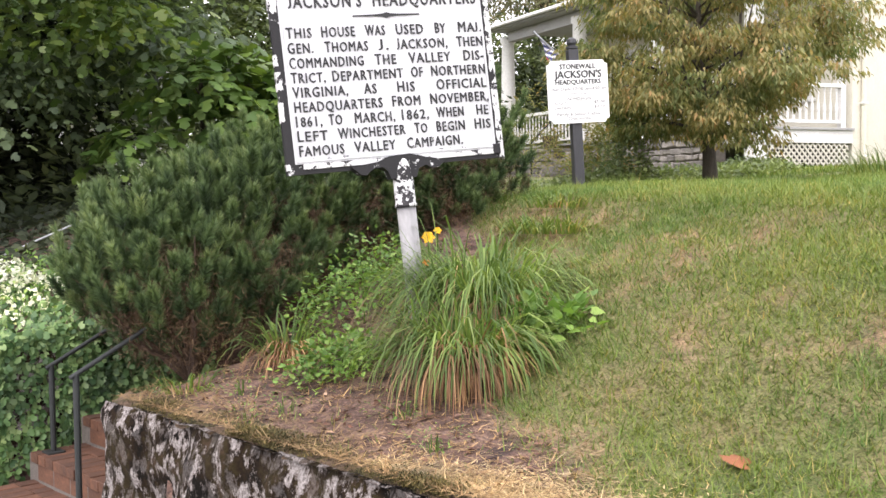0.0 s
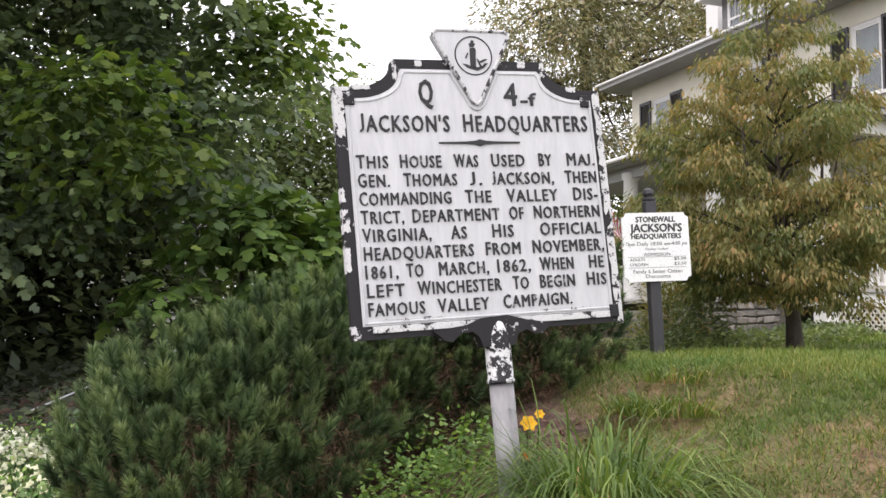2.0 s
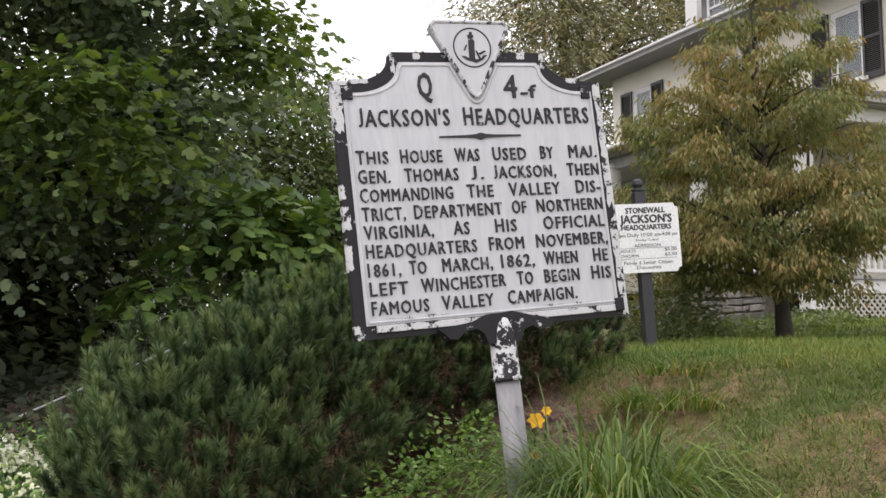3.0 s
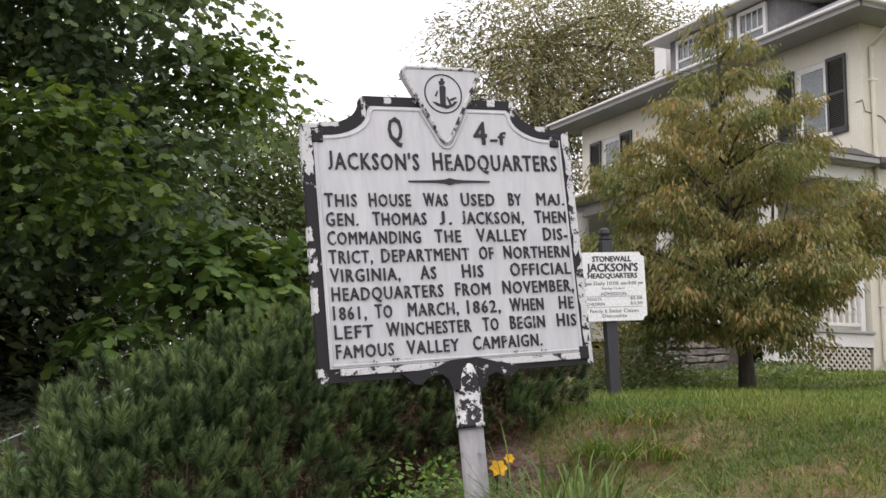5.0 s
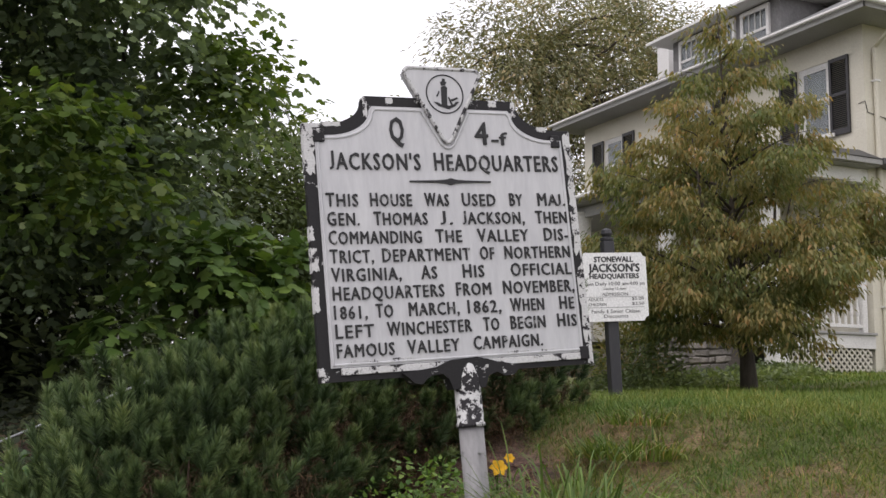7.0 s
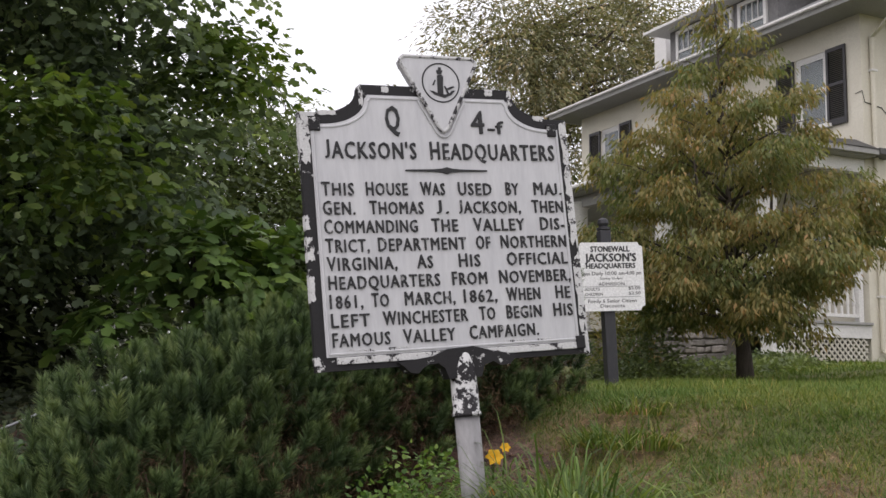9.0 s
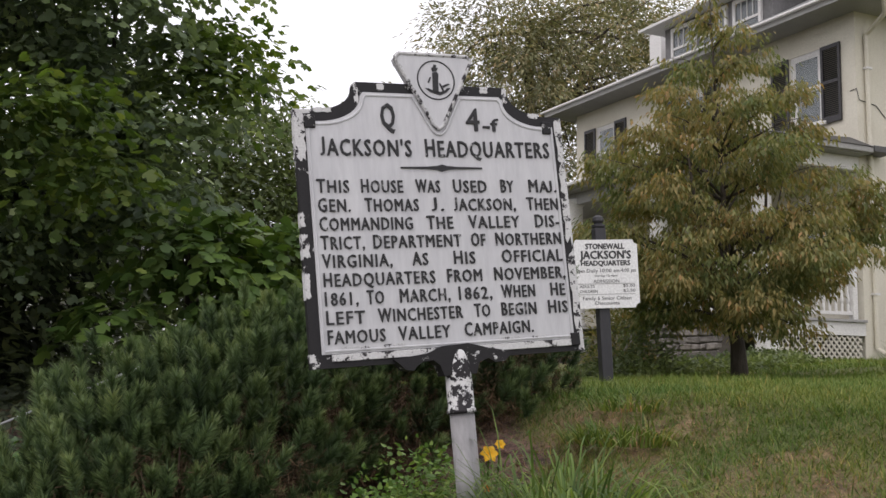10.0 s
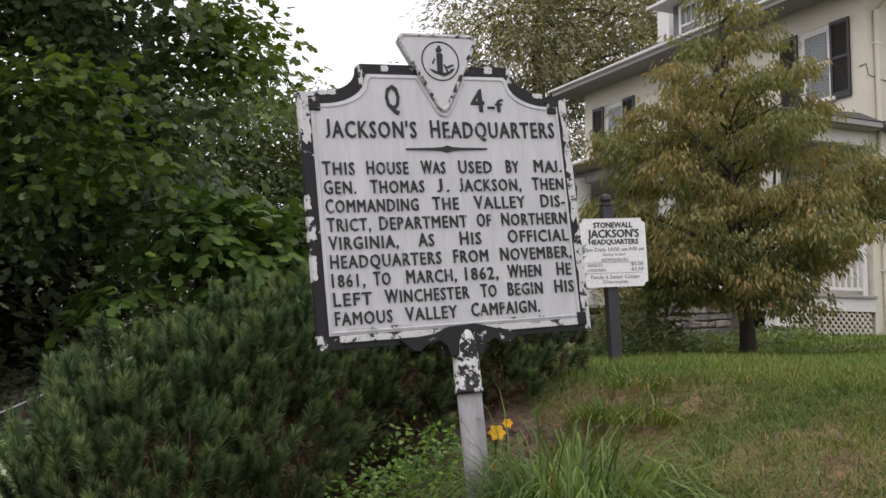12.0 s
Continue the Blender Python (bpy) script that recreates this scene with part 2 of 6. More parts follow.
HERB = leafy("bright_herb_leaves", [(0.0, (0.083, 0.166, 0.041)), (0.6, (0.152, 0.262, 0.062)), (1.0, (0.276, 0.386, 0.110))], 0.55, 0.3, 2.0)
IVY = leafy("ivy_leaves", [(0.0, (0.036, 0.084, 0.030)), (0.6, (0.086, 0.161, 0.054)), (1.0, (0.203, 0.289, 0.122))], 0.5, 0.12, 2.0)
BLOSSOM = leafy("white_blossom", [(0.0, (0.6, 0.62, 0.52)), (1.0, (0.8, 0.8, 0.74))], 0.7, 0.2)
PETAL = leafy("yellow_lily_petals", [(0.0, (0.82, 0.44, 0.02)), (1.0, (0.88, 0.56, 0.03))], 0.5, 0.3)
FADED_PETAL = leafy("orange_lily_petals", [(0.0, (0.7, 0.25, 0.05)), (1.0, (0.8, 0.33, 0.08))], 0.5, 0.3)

MOSS_SOIL = mottled("mossy_wall_top", [(0.36, (0.045, 0.042, 0.014)), (0.46, (0.11, 0.09, 0.035)), (0.5, (0.14, 0.09, 0.055)), (0.65, (0.2, 0.135, 0.085))], 9, 0.95, 80, 1.0, 0.03, grain_lo=0.45, grain_hi=1.35)
# Glass
GLASS, gn, gl, gb = material("window_glass", (0.5, 0.55, 0.55), 0.04)
gb.inputs["Transmission Weight"].default_value = 0.85
gb.inputs["IOR"].default_value = 1.45

# Ground: soil, straw and thatch below the blades
GROUND, gn, gl, gb = material("lawn_soil", (0.1, 0.08, 0.05), 0.95)
g1, g2, g3 = noise_node(gn, gl, 0.9, 5, 0.6), noise_node(gn, gl, 7, 5, 0.7), noise_node(gn, gl, 90, 4, 0.7)
gc = ramp(gn, gl, g1.outputs[0], [(0.36, (0.09, 0.115, 0.034)), (0.5, (0.14, 0.15, 0.05)), (0.64, (0.2, 0.17, 0.08))])
dry_attr = gn.new("ShaderNodeAttribute")
dry_attr.attribute_name = "dried"
gc = blend(gn, gl, dry_attr.outputs["Fac"], gc, ramp(gn, gl, g2.outputs[0], [(0.38, (0.1, 0.06, 0.035)), (0.5, (0.24, 0.14, 0.082)), (0.62, (0.36, 0.22, 0.13))]))
gs = ramp(gn, gl, g2.outputs[0], [(0.36, (0.045, 0.025, 0.02)), (0.48, (0.105, 0.058, 0.044)), (0.62, (0.2, 0.125, 0.09))])
bed_attr = gn.new("ShaderNodeAttribute")
bed_attr.attribute_name = "bare"
gcol = blend(gn, gl, bed_attr.outputs["Fac"], gc, gs)
gcol = blend(gn, gl, 1.0, gcol, ramp(gn, gl, g3.outputs[0], [(0.36, (0.42, 0.42, 0.42)), (0.62, (1.4, 1.4, 1.4))]), "MULTIPLY")
gl.new(gcol, gb.inputs["Base Color"])
bump(gn, gl, gb, g3.outputs[0], 0.8, 0.02)

# Retaining wall: pale render with lichen, moss and dark flakes
WALLSTUFF, gn, gl, gb = material("lichened_wall_render", (0.3, 0.29, 0.28), 0.95)
g1, g2, g3 = noise_node(gn, gl, 21, 9, 0.68, stretch=(1, 1, 0.62)), noise_node(gn, gl, 8, 9, 0.7, stretch=(1, 1, 0.6)), noise_node(gn, gl, 90, 5, 0.7)
g4 = noise_node(gn, gl, 5, 6, 0.7)
pale = ramp(gn, gl, g3.outputs[0], [(0.35, (0.13, 0.112, 0.104)), (0.5, (0.2, 0.18, 0.17)), (0.66, (0.28, 0.255, 0.245))])
dark = ramp(gn, gl, g4.outputs[0], [(0.4, (0.006, 0.005, 0.004)), (0.48, (0.016, 0.01, 0.006)), (0.55, (0.024, 0.018, 0.008)), (0.62, (0.04, 0.026, 0.016))])
mid = blend(gn, gl, 0.6, pale, (0.06, 0.04, 0.03))
flakes = ramp(gn, gl, g1.outputs[0], [(0.486, (0, 0, 0)), (0.492, (1, 1, 1))])
sheet = ramp(gn, gl, g2.outputs[0], [(0.49, (0, 0, 0)), (0.5, (1, 1, 1))])
gcol = blend(gn, gl, flakes, dark, blend(gn, gl, ramp(gn, gl, g1.outputs[0], [(0.52, (0, 0, 0)), (0.535, (1, 1, 1))]), mid, pale))
gcol = blend(gn, gl, sheet, blend(gn, gl, 0.75, gcol, dark), gcol)
gcol = blend(gn, gl, 1.0, gcol, ramp(gn, gl, g3.outputs[0], [(0.3, (0.65, 0.65, 0.65)), (0.7, (1.2, 1.2, 1.2))]), "MULTIPLY")
gl.new(gcol, gb.inputs["Base Color"])
gb.inputs["Specular IOR Level"].default_value = 0.1
bump(gn, gl, gb, flakes, 1.0, 0.03)


# ---- building helpers ----
def finish(name, me, mat, parent=None, label=""):
    ob = new(name, me)
    for mm in (mat if isinstance(mat, (list, tuple)) else [mat]):
        me.materials.append(mm)
    if parent is not None:
        ob.parent = parent
    if label:
        ob["label"] = label
    return ob


def part(name, bm, mat, parent, label="", smooth=False):
    me = bpy.data.meshes.new(name)
    bm.to_mesh(me)
    bm.free()
    if smooth:
        me.shade_smooth()
    return finish(name, me, mat, parent, label)


def thing(name, m, label, category, group="", kind=""):
    ob = new(name)
    ob.empty_display_size = 0.1
    ob.matrix_world = m
    return tagged(ob, label, category, group, kind)


def np_mesh(name, verts, faces, smooth=False):
    """A mesh from arrays; all faces have the same number of corners."""
    me = bpy.data.meshes.new(name)
    k = faces.shape[1]
    me.vertices.add(len(verts))
    me.vertices.foreach_set("co", np.ascontiguousarray(verts, np.float32).ravel())
    me.loops.add(faces.size)
    me.loops.foreach_set("vertex_index", np.ascontiguousarray(faces, np.int32).ravel())
    me.polygons.add(len(faces))
    me.polygons.foreach_set("loop_start", np.arange(0, faces.size, k, dtype=np.int32))
    me.update(calc_edges=True)
    if smooth:
        me.shade_smooth()
    return me


def box(bm, x0, y0, z0, x1, y1, z1, bevel=0.0):
    """A box between two corners, its edges slightly rounded where bevel is given."""
    v = [bm.verts.new((x, y, z)) for z in (z0, z1) for y in (y0, y1) for x in (x0, x1)]
    f = [bm.faces.new([v[i] for i in q]) for q in ((0, 2, 3, 1), (4, 5, 7, 6), (0, 1, 5, 4), (2, 6, 7, 3), (0, 4, 6, 2), (1, 3, 7, 5))]
    if bevel:
        bmesh.ops.bevel(bm, geom=list({e for k in f for e in k.edges}), offset=bevel, segments=2, profile=0.5, affect="EDGES")
    return bm


def ring(bm, x0, x1, a, b, z0, z1, side, low, top):
    """One rectangular frame in a plane of constant x, mitred into one piece."""
    outer, inner = [(a, z0), (b, z0), (b, z1), (a, z1)], [(a + side, z0 + low), (b - side, z0 + low), (b - side, z1 - top), (a + side, z1 - top)]
    v = [[bm.verts.new((x, y, z)) for y, z in loop] for x in (x0, x1) for loop in (outer, inner)]
    fo, fi, bo, bi = v
    for k in range(4):
        j = (k + 1) % 4
        for q in ((fo[k], fi[k], fi[j], fo[j]), (bo[j], bi[j], bi[k], bo[k]), (fo[k], fo[j], bo[j], bo[k]), (fi[j], fi[k], bi[k], bi[j])):
            bm.faces.new(q)
    return bm


def boxed(name, x0, y0, z0, x1, y1, z1, mat, parent, bevel=0.0, label=""):
    return part(name, box(bmesh.new(), x0, y0, z0, x1, y1, z1, bevel), mat, parent, label)


def tube_arrays(points, radii, seg=8):
    """A tapered round stem through points, with closed ends."""
    P = [Vector(p) for p in points]
    rings = []
    for i, p in enumerate(P):
        d = (P[min(i + 1, len(P) - 1)] - P[max(i - 1, 0)]).normalized()
        a = d.cross(Vector((0.31, 0.87, 0.2))).normalized()
        b = d.cross(a)
        rings += [p + radii[i] * (math.cos(q) * a + math.sin(q) * b) for q in (2 * math.pi * k / seg for k in range(seg))]
    faces = [(i * seg + k, i * seg + (k + 1) % seg, (i + 1) * seg + (k + 1) % seg, (i + 1) * seg + k) for i in range(len(P) - 1) for k in range(seg)]
    n = len(rings)
    rings += [P[0], P[-1]]
    tri = [(n, (k + 1) % seg, k, k) for k in range(seg)] + [(n + 1, n - seg + k, n - seg + (k + 1) % seg, n - seg + (k + 1) % seg) for k in range(seg)]
    return rings, faces, tri


def tube(bm, points, radii, seg=8):
    v, f, tri = tube_arrays(points, radii if hasattr(radii, "__len__") else [radii] * len(points), seg)
    bv = [bm.verts.new(p) for p in v]
    for q in f:
        bm.faces.new([bv[i] for i in q])
    for q in tri:
        bm.faces.new([bv[i] for i in q[:3]])
    return bm


def lathe(bm, profile, seg=16, at=(0, 0, 0)):
    """A turned shape from (radius, height) pairs."""
    rings = [[bm.verts.new((at[0] + r * math.cos(2 * math.pi * k / seg), at[1] + r * math.sin(2 * math.pi * k / seg), at[2] + z)) for k in range(seg)] for r, z in profile]
    for a, b in zip(rings, rings[1:]):
        for k in range(seg):
            bm.faces.new((a[k], a[(k + 1) % seg], b[(k + 1) % seg], b[k]))
    bm.faces.new(rings[0][::-1])
    bm.faces.new(rings[-1])
    return bm


def slab(bm, outline, y0, y1):
    """An outline in x and z, made thick from y0 (front) to y1."""
    a = [bm.verts.new((x, y0, z)) for x, z in outline]
    b = [bm.verts.new((x, y1, z)) for x, z in outline]
    bm.faces.new(a)
    bm.faces.new(b[::-1])
    for i in range(len(outline)):
        j = (i + 1) % len(outline)
        bm.faces.new((a[j], a[i], b[i], b[j]))
    bmesh.ops.recalc_face_normals(bm, faces=bm.faces)
    return bm


def words_mesh(name, items, depth=0.003, bold=0.0, spacing=1.0, initial=1.0):
    """Lettering in one mesh. items: (text, x, baseline z, width or None, capital height); stands in x and z, its front at -y."""
    verts, faces = [], []
    for text, x, z, width, height in items:
        cu = bpy.data.curves.new("text", "FONT")
        cu.body, cu.extrude, cu.resolution_u, cu.space_character = text, 0.05, 2, spacing
        ob = bpy.data.objects.new("text", cu)
        scene.collection.objects.link(ob)
        bpy.context.view_layer.update()
        me = bpy.data.meshes.new_from_object(ob.evaluated_get(bpy.context.evaluated_depsgraph_get()))
        co = np.array([v.co for v in me.vertices])
        if len(co):
            cap = 0.69
            lo, hi = co[:, 0].min(), co[:, 0].max()
            kx = width / (hi - lo) if width else height / cap
            def extent(piece):
                """Right end of the first letters of the text."""
                cu.body = piece
                bpy.context.view_layer.update()
                some = bpy.data.meshes.new_from_object(ob.evaluated_get(bpy.context.evaluated_depsgraph_get()))
                end = max([v.co.x for v in some.vertices], default=-1e-3) + 1e-4
                bpy.data.meshes.remove(some)
                return end

            if "J" in text and initial != 1.0:
                at = text.index("J")
                hook = (co[:, 0] > extent(text[:at]) + 1e-3) & (co[:, 0] <= extent(text[:at + 1])) if at else co[:, 0] <= extent("J")
                base = co[hook, 1].min()
                co[hook, 1] = (co[hook, 1] - base) * cap / (co[hook, 1].max() - base)
            if initial != 1.0 and len(text) > 1:
                first = co[:, 0] <= extent(text[0])
                co[first, 1] *= initial
            for n2, (dx, dz) in enumerate(((0, 0), (1, 0.35), (0.5, -0.5))[:3 if bold else 1]):
                k0 = len(verts)
                verts += [(x + (c[0] - lo) * kx + dx * bold * height, -(depth - 0.0004 * n2) * (0.5 + c[2] / 0.1), z + c[1] * height / cap + dz * bold * height) for c in co]
                faces += [tuple(k0 + i for i in p.vertices) for p in me.polygons]
        bpy.data.objects.remove(ob)
        bpy.data.curves.remove(cu)
        bpy.data.meshes.remove(me)
    out = bpy.data.meshes.new(name)
    out.from_pydata(verts, [], faces)
    return out


# ---- terrain ----
NX, NY = 0.95, 0.3122  # across the pavement, up the bank; along it is (-NY, NX)
U0, WALL_END = 2.3, 4.74


def us(x, y):
    return NX * x + NY * y, -NY * x + NX * y


def xy(u, s):
    return NX * u - NY * s, NY * u + NX * s


PU = np.array([-900, 2.2, 2.24, 2.55, 3.0, 3.5, 4.1, 4.6, 5.2, 6.0, 8.8, 11.6, 16.0, 19.4, 26.0, 60, 900])
PZ = np.array([0.47, 0.47, 0.532, 0.575, 0.68, 0.915, 1.12, 1.26, 1.44, 1.53, 1.57, 1.69, 1.9, 2.02, 2.06, 2.2, 2.4])


def height(x, y):
    u, s = us(x, y)
    z = np.interp(u, PU, PZ)
    right = np.clip((2.5 - s) / 3.0, 0, 1)
    z = z + 0.16 * right * np.clip((u - 4.0) / 2, 0, 1)
    far = np.clip((u - 2.2) / 3, 0, 1)
    z = z + far * (0.03 * np.sin(1.7 * x + 0.6) * np.sin(1.3 * y) + 0.015 * np.sin(4.1 * x + 2.0 * y))
    z = z - 0.09 * np.clip((s - 3.5) / 3, 0, 1) * np.clip((u - 5.5) / 3, 0, 1)
    lane = np.clip((s - 4.67) / 0.12, 0, 1) * np.clip((6.12 - s) / 0.12, 0, 1) * np.clip((4.4 - u) / 0.3, 0, 1)
    z = z - lane * (z + 0.45)
    road = np.clip((2.23 - u) / 0.03, 0, 1)
    return z * (1 - road) + road * -0.45


def bare(x, y):
    """1 where there is soil and mulch, 0 on the lawn."""
    u, s = us(x, y)
    wob = 0.14 * np.sin(2.3 * s + 1) + 0.08 * np.sin(6.1 * s)
    edge = np.interp(s, [-3, 0.6, 1.6, 2.6, 3.2, 3.9, 4.4, 5.2, 6.2, 7.5, 9], [2.25, 2.3, 2.4, 2.75, 3.2, 3.75, 4.6, 5.15, 5.1, 4.6, 4.4]) + wob * 0.6
    return np.clip((edge - u) / 0.22 + 0.5, 0, 1)


DRY = [(4.25, 2.85, 0.34, 0.22), (4.85, 2.7, 0.3, 0.16), (4.2, 3.3, 0.22, 0.16), (3.45, 2.3, 0.16, 0.13), (3.75, 1.65, 0.22, 0.2), (4.75, 3.95, 0.5, 0.22), (4.9, 4.5, 0.45, 0.35),
       (4.3, 3.7, 0.3, 0.18), (2.75, 2.5, 0.16, 0.4), (4.6, 3.25, 0.2, 0.16), (5.6, 1.9, 0.4, 0.2), (3.9, 2.2, 0.14, 0.14)]


def dried(x, y):
    """How far the grass has died back: some worn patches and a finer scatter."""
    u, s = us(x, y)
    wu, ws = u + 0.07 * np.sin(9 * s + 3 * u), s + 0.07 * np.sin(11 * u - 4 * s)
    d = 0.0
    for pu, ps, ru, rs in DRY:
        d = d + np.exp(-((wu - pu) / ru) ** 2 - ((ws - ps) / rs) ** 2)
    d = d * (0.75 + 0.35 * np.sin(23 * u + 5 * np.sin(17 * s)) * np.sin(21 * s + 4 * np.sin(13 * u)))
    fine = 0.5 + 0.5 * np.sin(6.1 * u + 2.3 * np.sin(4.3 * s)) * np.sin(5.2 * s + 2.1 * np.sin(3.7 * u))
    return np.clip(d * 0.9 + 0.36 * fine ** 3 * np.clip((6.5 - u) / 2, 0, 1), 0, 1)


# ---- ground, pavement, road ----
def spread(lo, hi, a, b, step, n_out):
    """Grid lines: even between a and b, wider and wider outside."""
    mid = np.arange(a, b, step)
    left = a - (a - lo) * (np.linspace(1, 0, n_out, endpoint=False) ** 3)
    right = b + (hi - b) * (np.linspace(0, 1, n_out) ** 3)
    return np.concatenate([left, mid, right])


GX, GY = spread(-700, 800, -1.2, 9.0, 0.07, 34), spread(-700, 800, -6.0, 12.0, 0.08, 34)
gx, gy = np.meshgrid(GX, GY)
gz = height(gx, gy)
idx = np.arange(gx.size).reshape(gx.shape)
gf = np.stack([idx[:-1, :-1], idx[:-1, 1:], idx[1:, 1:], idx[1:, :-1]], -1).reshape(-1, 4)
ground_me = np_mesh("ground", np.stack([gx, gy, gz], -1).reshape(-1, 3), gf, True)
ground_me.attributes.new("bare", "FLOAT", "POINT").data.foreach_set("value", bare(gx, gy).astype(np.float32).ravel())
ground_me.attributes.new("dried", "FLOAT", "POINT").data.foreach_set("value", dried(gx, gy).astype(np.float32).ravel())
ground = tagged(finish("ground", ground_me, GROUND), "sloping dry lawn with bare mulched bed", "ground", kind="structure")

SIDE = Matrix(((NX, -NY, 0, 0), (NY, NX, 0, 0), (0, 0, 1, 0), (0, 0, 0, 1)))  # x across the pavement, y along it
pavement = thing("pavement", SIDE, "grey concrete pavement slabs below the wall", "pavement", kind="structure")
for k in range(-8, 12):
    boxed("slab", 0.05 - 1.3, k * 1.5 + 0.006, -0.3, 2.12, k * 1.5 + 1.494, -0.21, PAVING, pavement, 0.008)
kerb = tagged(boxed("kerb", -1.45, -40, -0.42, -1.26, 60, -0.22, PAVING, None, 0.02), "concrete kerb beside the pavement", "kerb", kind="structure")
kerb.matrix_world = SIDE
road = tagged(boxed("road", -9.0, -60, -0.44, -1.46, 90, -0.36, ASPHALT, None), "dark asphalt road along the pavement", "road", kind="structure")
road.matrix_world = SIDE

# ---- low retaining wall, stones under old render ----
rng = np.random.default_rng(4)


def wall_run(name, length, h_of, thick, step=0.035):
    """A rough wall along y from 0 to length, its front at x = 0; the front and top bulge unevenly."""
    ys = np.arange(0, length + 1e-6, step)
    prof = [(0.0, t) for t in np.linspace(0, 1, 22)] + [(f, 1.0) for f in np.linspace(0.12, 1, 8)]
    v = np.zeros((len(ys), len(prof), 3))
    for i, y in enumerate(ys):
        for j, (fx, fz) in enumerate(prof):
            q = noise.noise(Vector((y * 3.2, fz * 2.6 + fx * 3, 1.7))) + 0.5 * noise.noise(Vector((y * 9, fz * 7 + fx * 7, 4.2)))
            r = 0.05 * (1 - fz) if fx == 0 else 0
            cap = 0.03 * max(0, (fz - 0.86) / 0.14) ** 2 if fx == 0 else 0
            q += 0.6 * abs(noise.noise(Vector((y * 14, fz * 4.5, 7.7)))) - 0.2
            v[i, j] = (thick * fx + cap - r - 0.055 * q * (fx == 0), y + 0.015 * q, -0.32 + (h_of(y) + 0.32) * fz + (0.022 * q if fz > 0.8 else 0))
    a = np.arange(v.shape[0] * v.shape[1]).reshape(v.shape[:2])
    f = np.stack([a[:-1, :-1], a[:-1, 1:], a[1:, 1:], a[1:, :-1]], -1).reshape(-1, 4)
    me = np_mesh(name, v.reshape(-1, 3), f, True)
    bm = bmesh.new()
    bm.from_mesh(me)
    for col in (0, -1):
        ring = [tuple(p) for p in v[col]] + [(thick, float(v[col, 0, 1]), -0.32)]
        bm.faces.new([bm.verts.new(p) for p in (ring if col else ring[::-1])])
    bmesh.ops.recalc_face_normals(bm, faces=bm.faces)
    return bm


retaining_wall = thing("retaining_wall", SIDE @ pose(2.2, -12.0, 0), "low retaining wall of lichened, flaking grey stonework", "wall", kind="structure")
part("wall_body", wall_run("wall_body", WALL_END + 12.0, lambda y: 0.535, 0.13), WALLSTUFF, retaining_wall)
tops = np.arange(0, WALL_END + 12.0, 0.04)
acr = np.linspace(0.0, 0.26, 12)
v = np.array([[(a + (0.035 + 0.035 * noise.noise(Vector((y * 9, 0.3, 0.1))) if k == 0 else 0.02), y, 0.547 + 0.022 * noise.noise(Vector((a * 12, y * 9, 2.2))) + 0.018 * noise.noise(Vector((a * 34, y * 30, 1.2))) + 0.05 * a - (0.03 if k == 0 else 0) - 0.05 * max(0, (a - 0.2) / 0.06)) for k, a in enumerate(acr)] for y in tops])
ids = np.arange(v.shape[0] * v.shape[1]).reshape(v.shape[:2])
cover = finish("moss_cover", np_mesh("moss_cover", v.reshape(-1, 3), np.stack([ids[:-1, :-1], ids[:-1, 1:], ids[1:, 1:], ids[1:, :-1]], -1).reshape(-1, 4), True), MOSS_SOIL, retaining_wall, "moss and soil over the wall's top")
wall_return = thing("stair_cheek_wall", SIDE @ pose(2.22, WALL_END, 0, 0, 0, -90), "mossy cheek wall beside the brick steps", "wall", kind="structure")
part("wall_body", wall_run("wall_body", 2.2, lambda y: 0.52 + 0.12 * y, 0.25), WALLSTUFF, wall_return)

# ---- brick steps up the bank ----
steps = thing("brick_steps", SIDE, "red brick garden steps climbing the bank", "steps", kind="structure")
bm = bmesh.new()
box(bm, -0.105, -0.045, -0.028, 0.105, 0.045, 0.028, 0.004)
brick_me = bpy.data.meshes.new("brick")
bm.to_mesh(brick_me)
bm.free()
brick_me.materials.append(BRICK)
for k in range(3):
    z, u = -0.1 + 0.16 * k, 2.02 + 0.31 * k
    boxed("mortar_bed", u + 0.008, WALL_END + 0.05, z - 0.4, u + 0.9 - 0.1 * (k > 4), 5.98, z - 0.012, MORTAR, steps)
    for j in range(12):
        for i in range(2):
            s = WALL_END + 0.1 + 0.096 * j
            b = new("brick", brick_me)
            b.parent = steps
            b.matrix_local = pose(u + 0.105 + 0.215 * i + 0.003 * rng.normal(), s, z - 0.028 + 0.002 * rng.normal(), 0, 0, rng.normal())
    for j in range(5):
        b = new("brick", brick_me)
        b.parent = steps
        b.matrix_local = pose(u + 0.035, WALL_END + 0.16 + 0.215 * j, z - 0.1, 90, 0, 90)
for s, u, z, h in ((4.97, 2.18, -0.1, 0.74), (5.84, 2.42, 0.06, 0.5)):
    rail = thing("iron_stair_rail", SIDE @ pose(u, s, z), "black iron handrail beside the brick steps", "handrail", group="stair rails")
    part("post", tube(bmesh.new(), [(0, 0, 0), (0, 0, h)], 0.016, 10), IRON, rail)
    part("rail", tube(bmesh.new(), [(-0.03, 0, h - 0.015), (0, 0, h), (0.42, 0, h + 0.21)], 0.012, 10), IRON, rail)
    part("base_plate", box(bmesh.new(), -0.05, -0.05, 0, 0.05, 0.05, 0.012, 0.003), IRON, rail)
# pale pipe rail that climbs behind the shrubs
pipe = thing("pipe_handrail", pose(0.5, 10.0, 0.98), "thin pale metal pipe handrail behind the shrubs", "handrail")
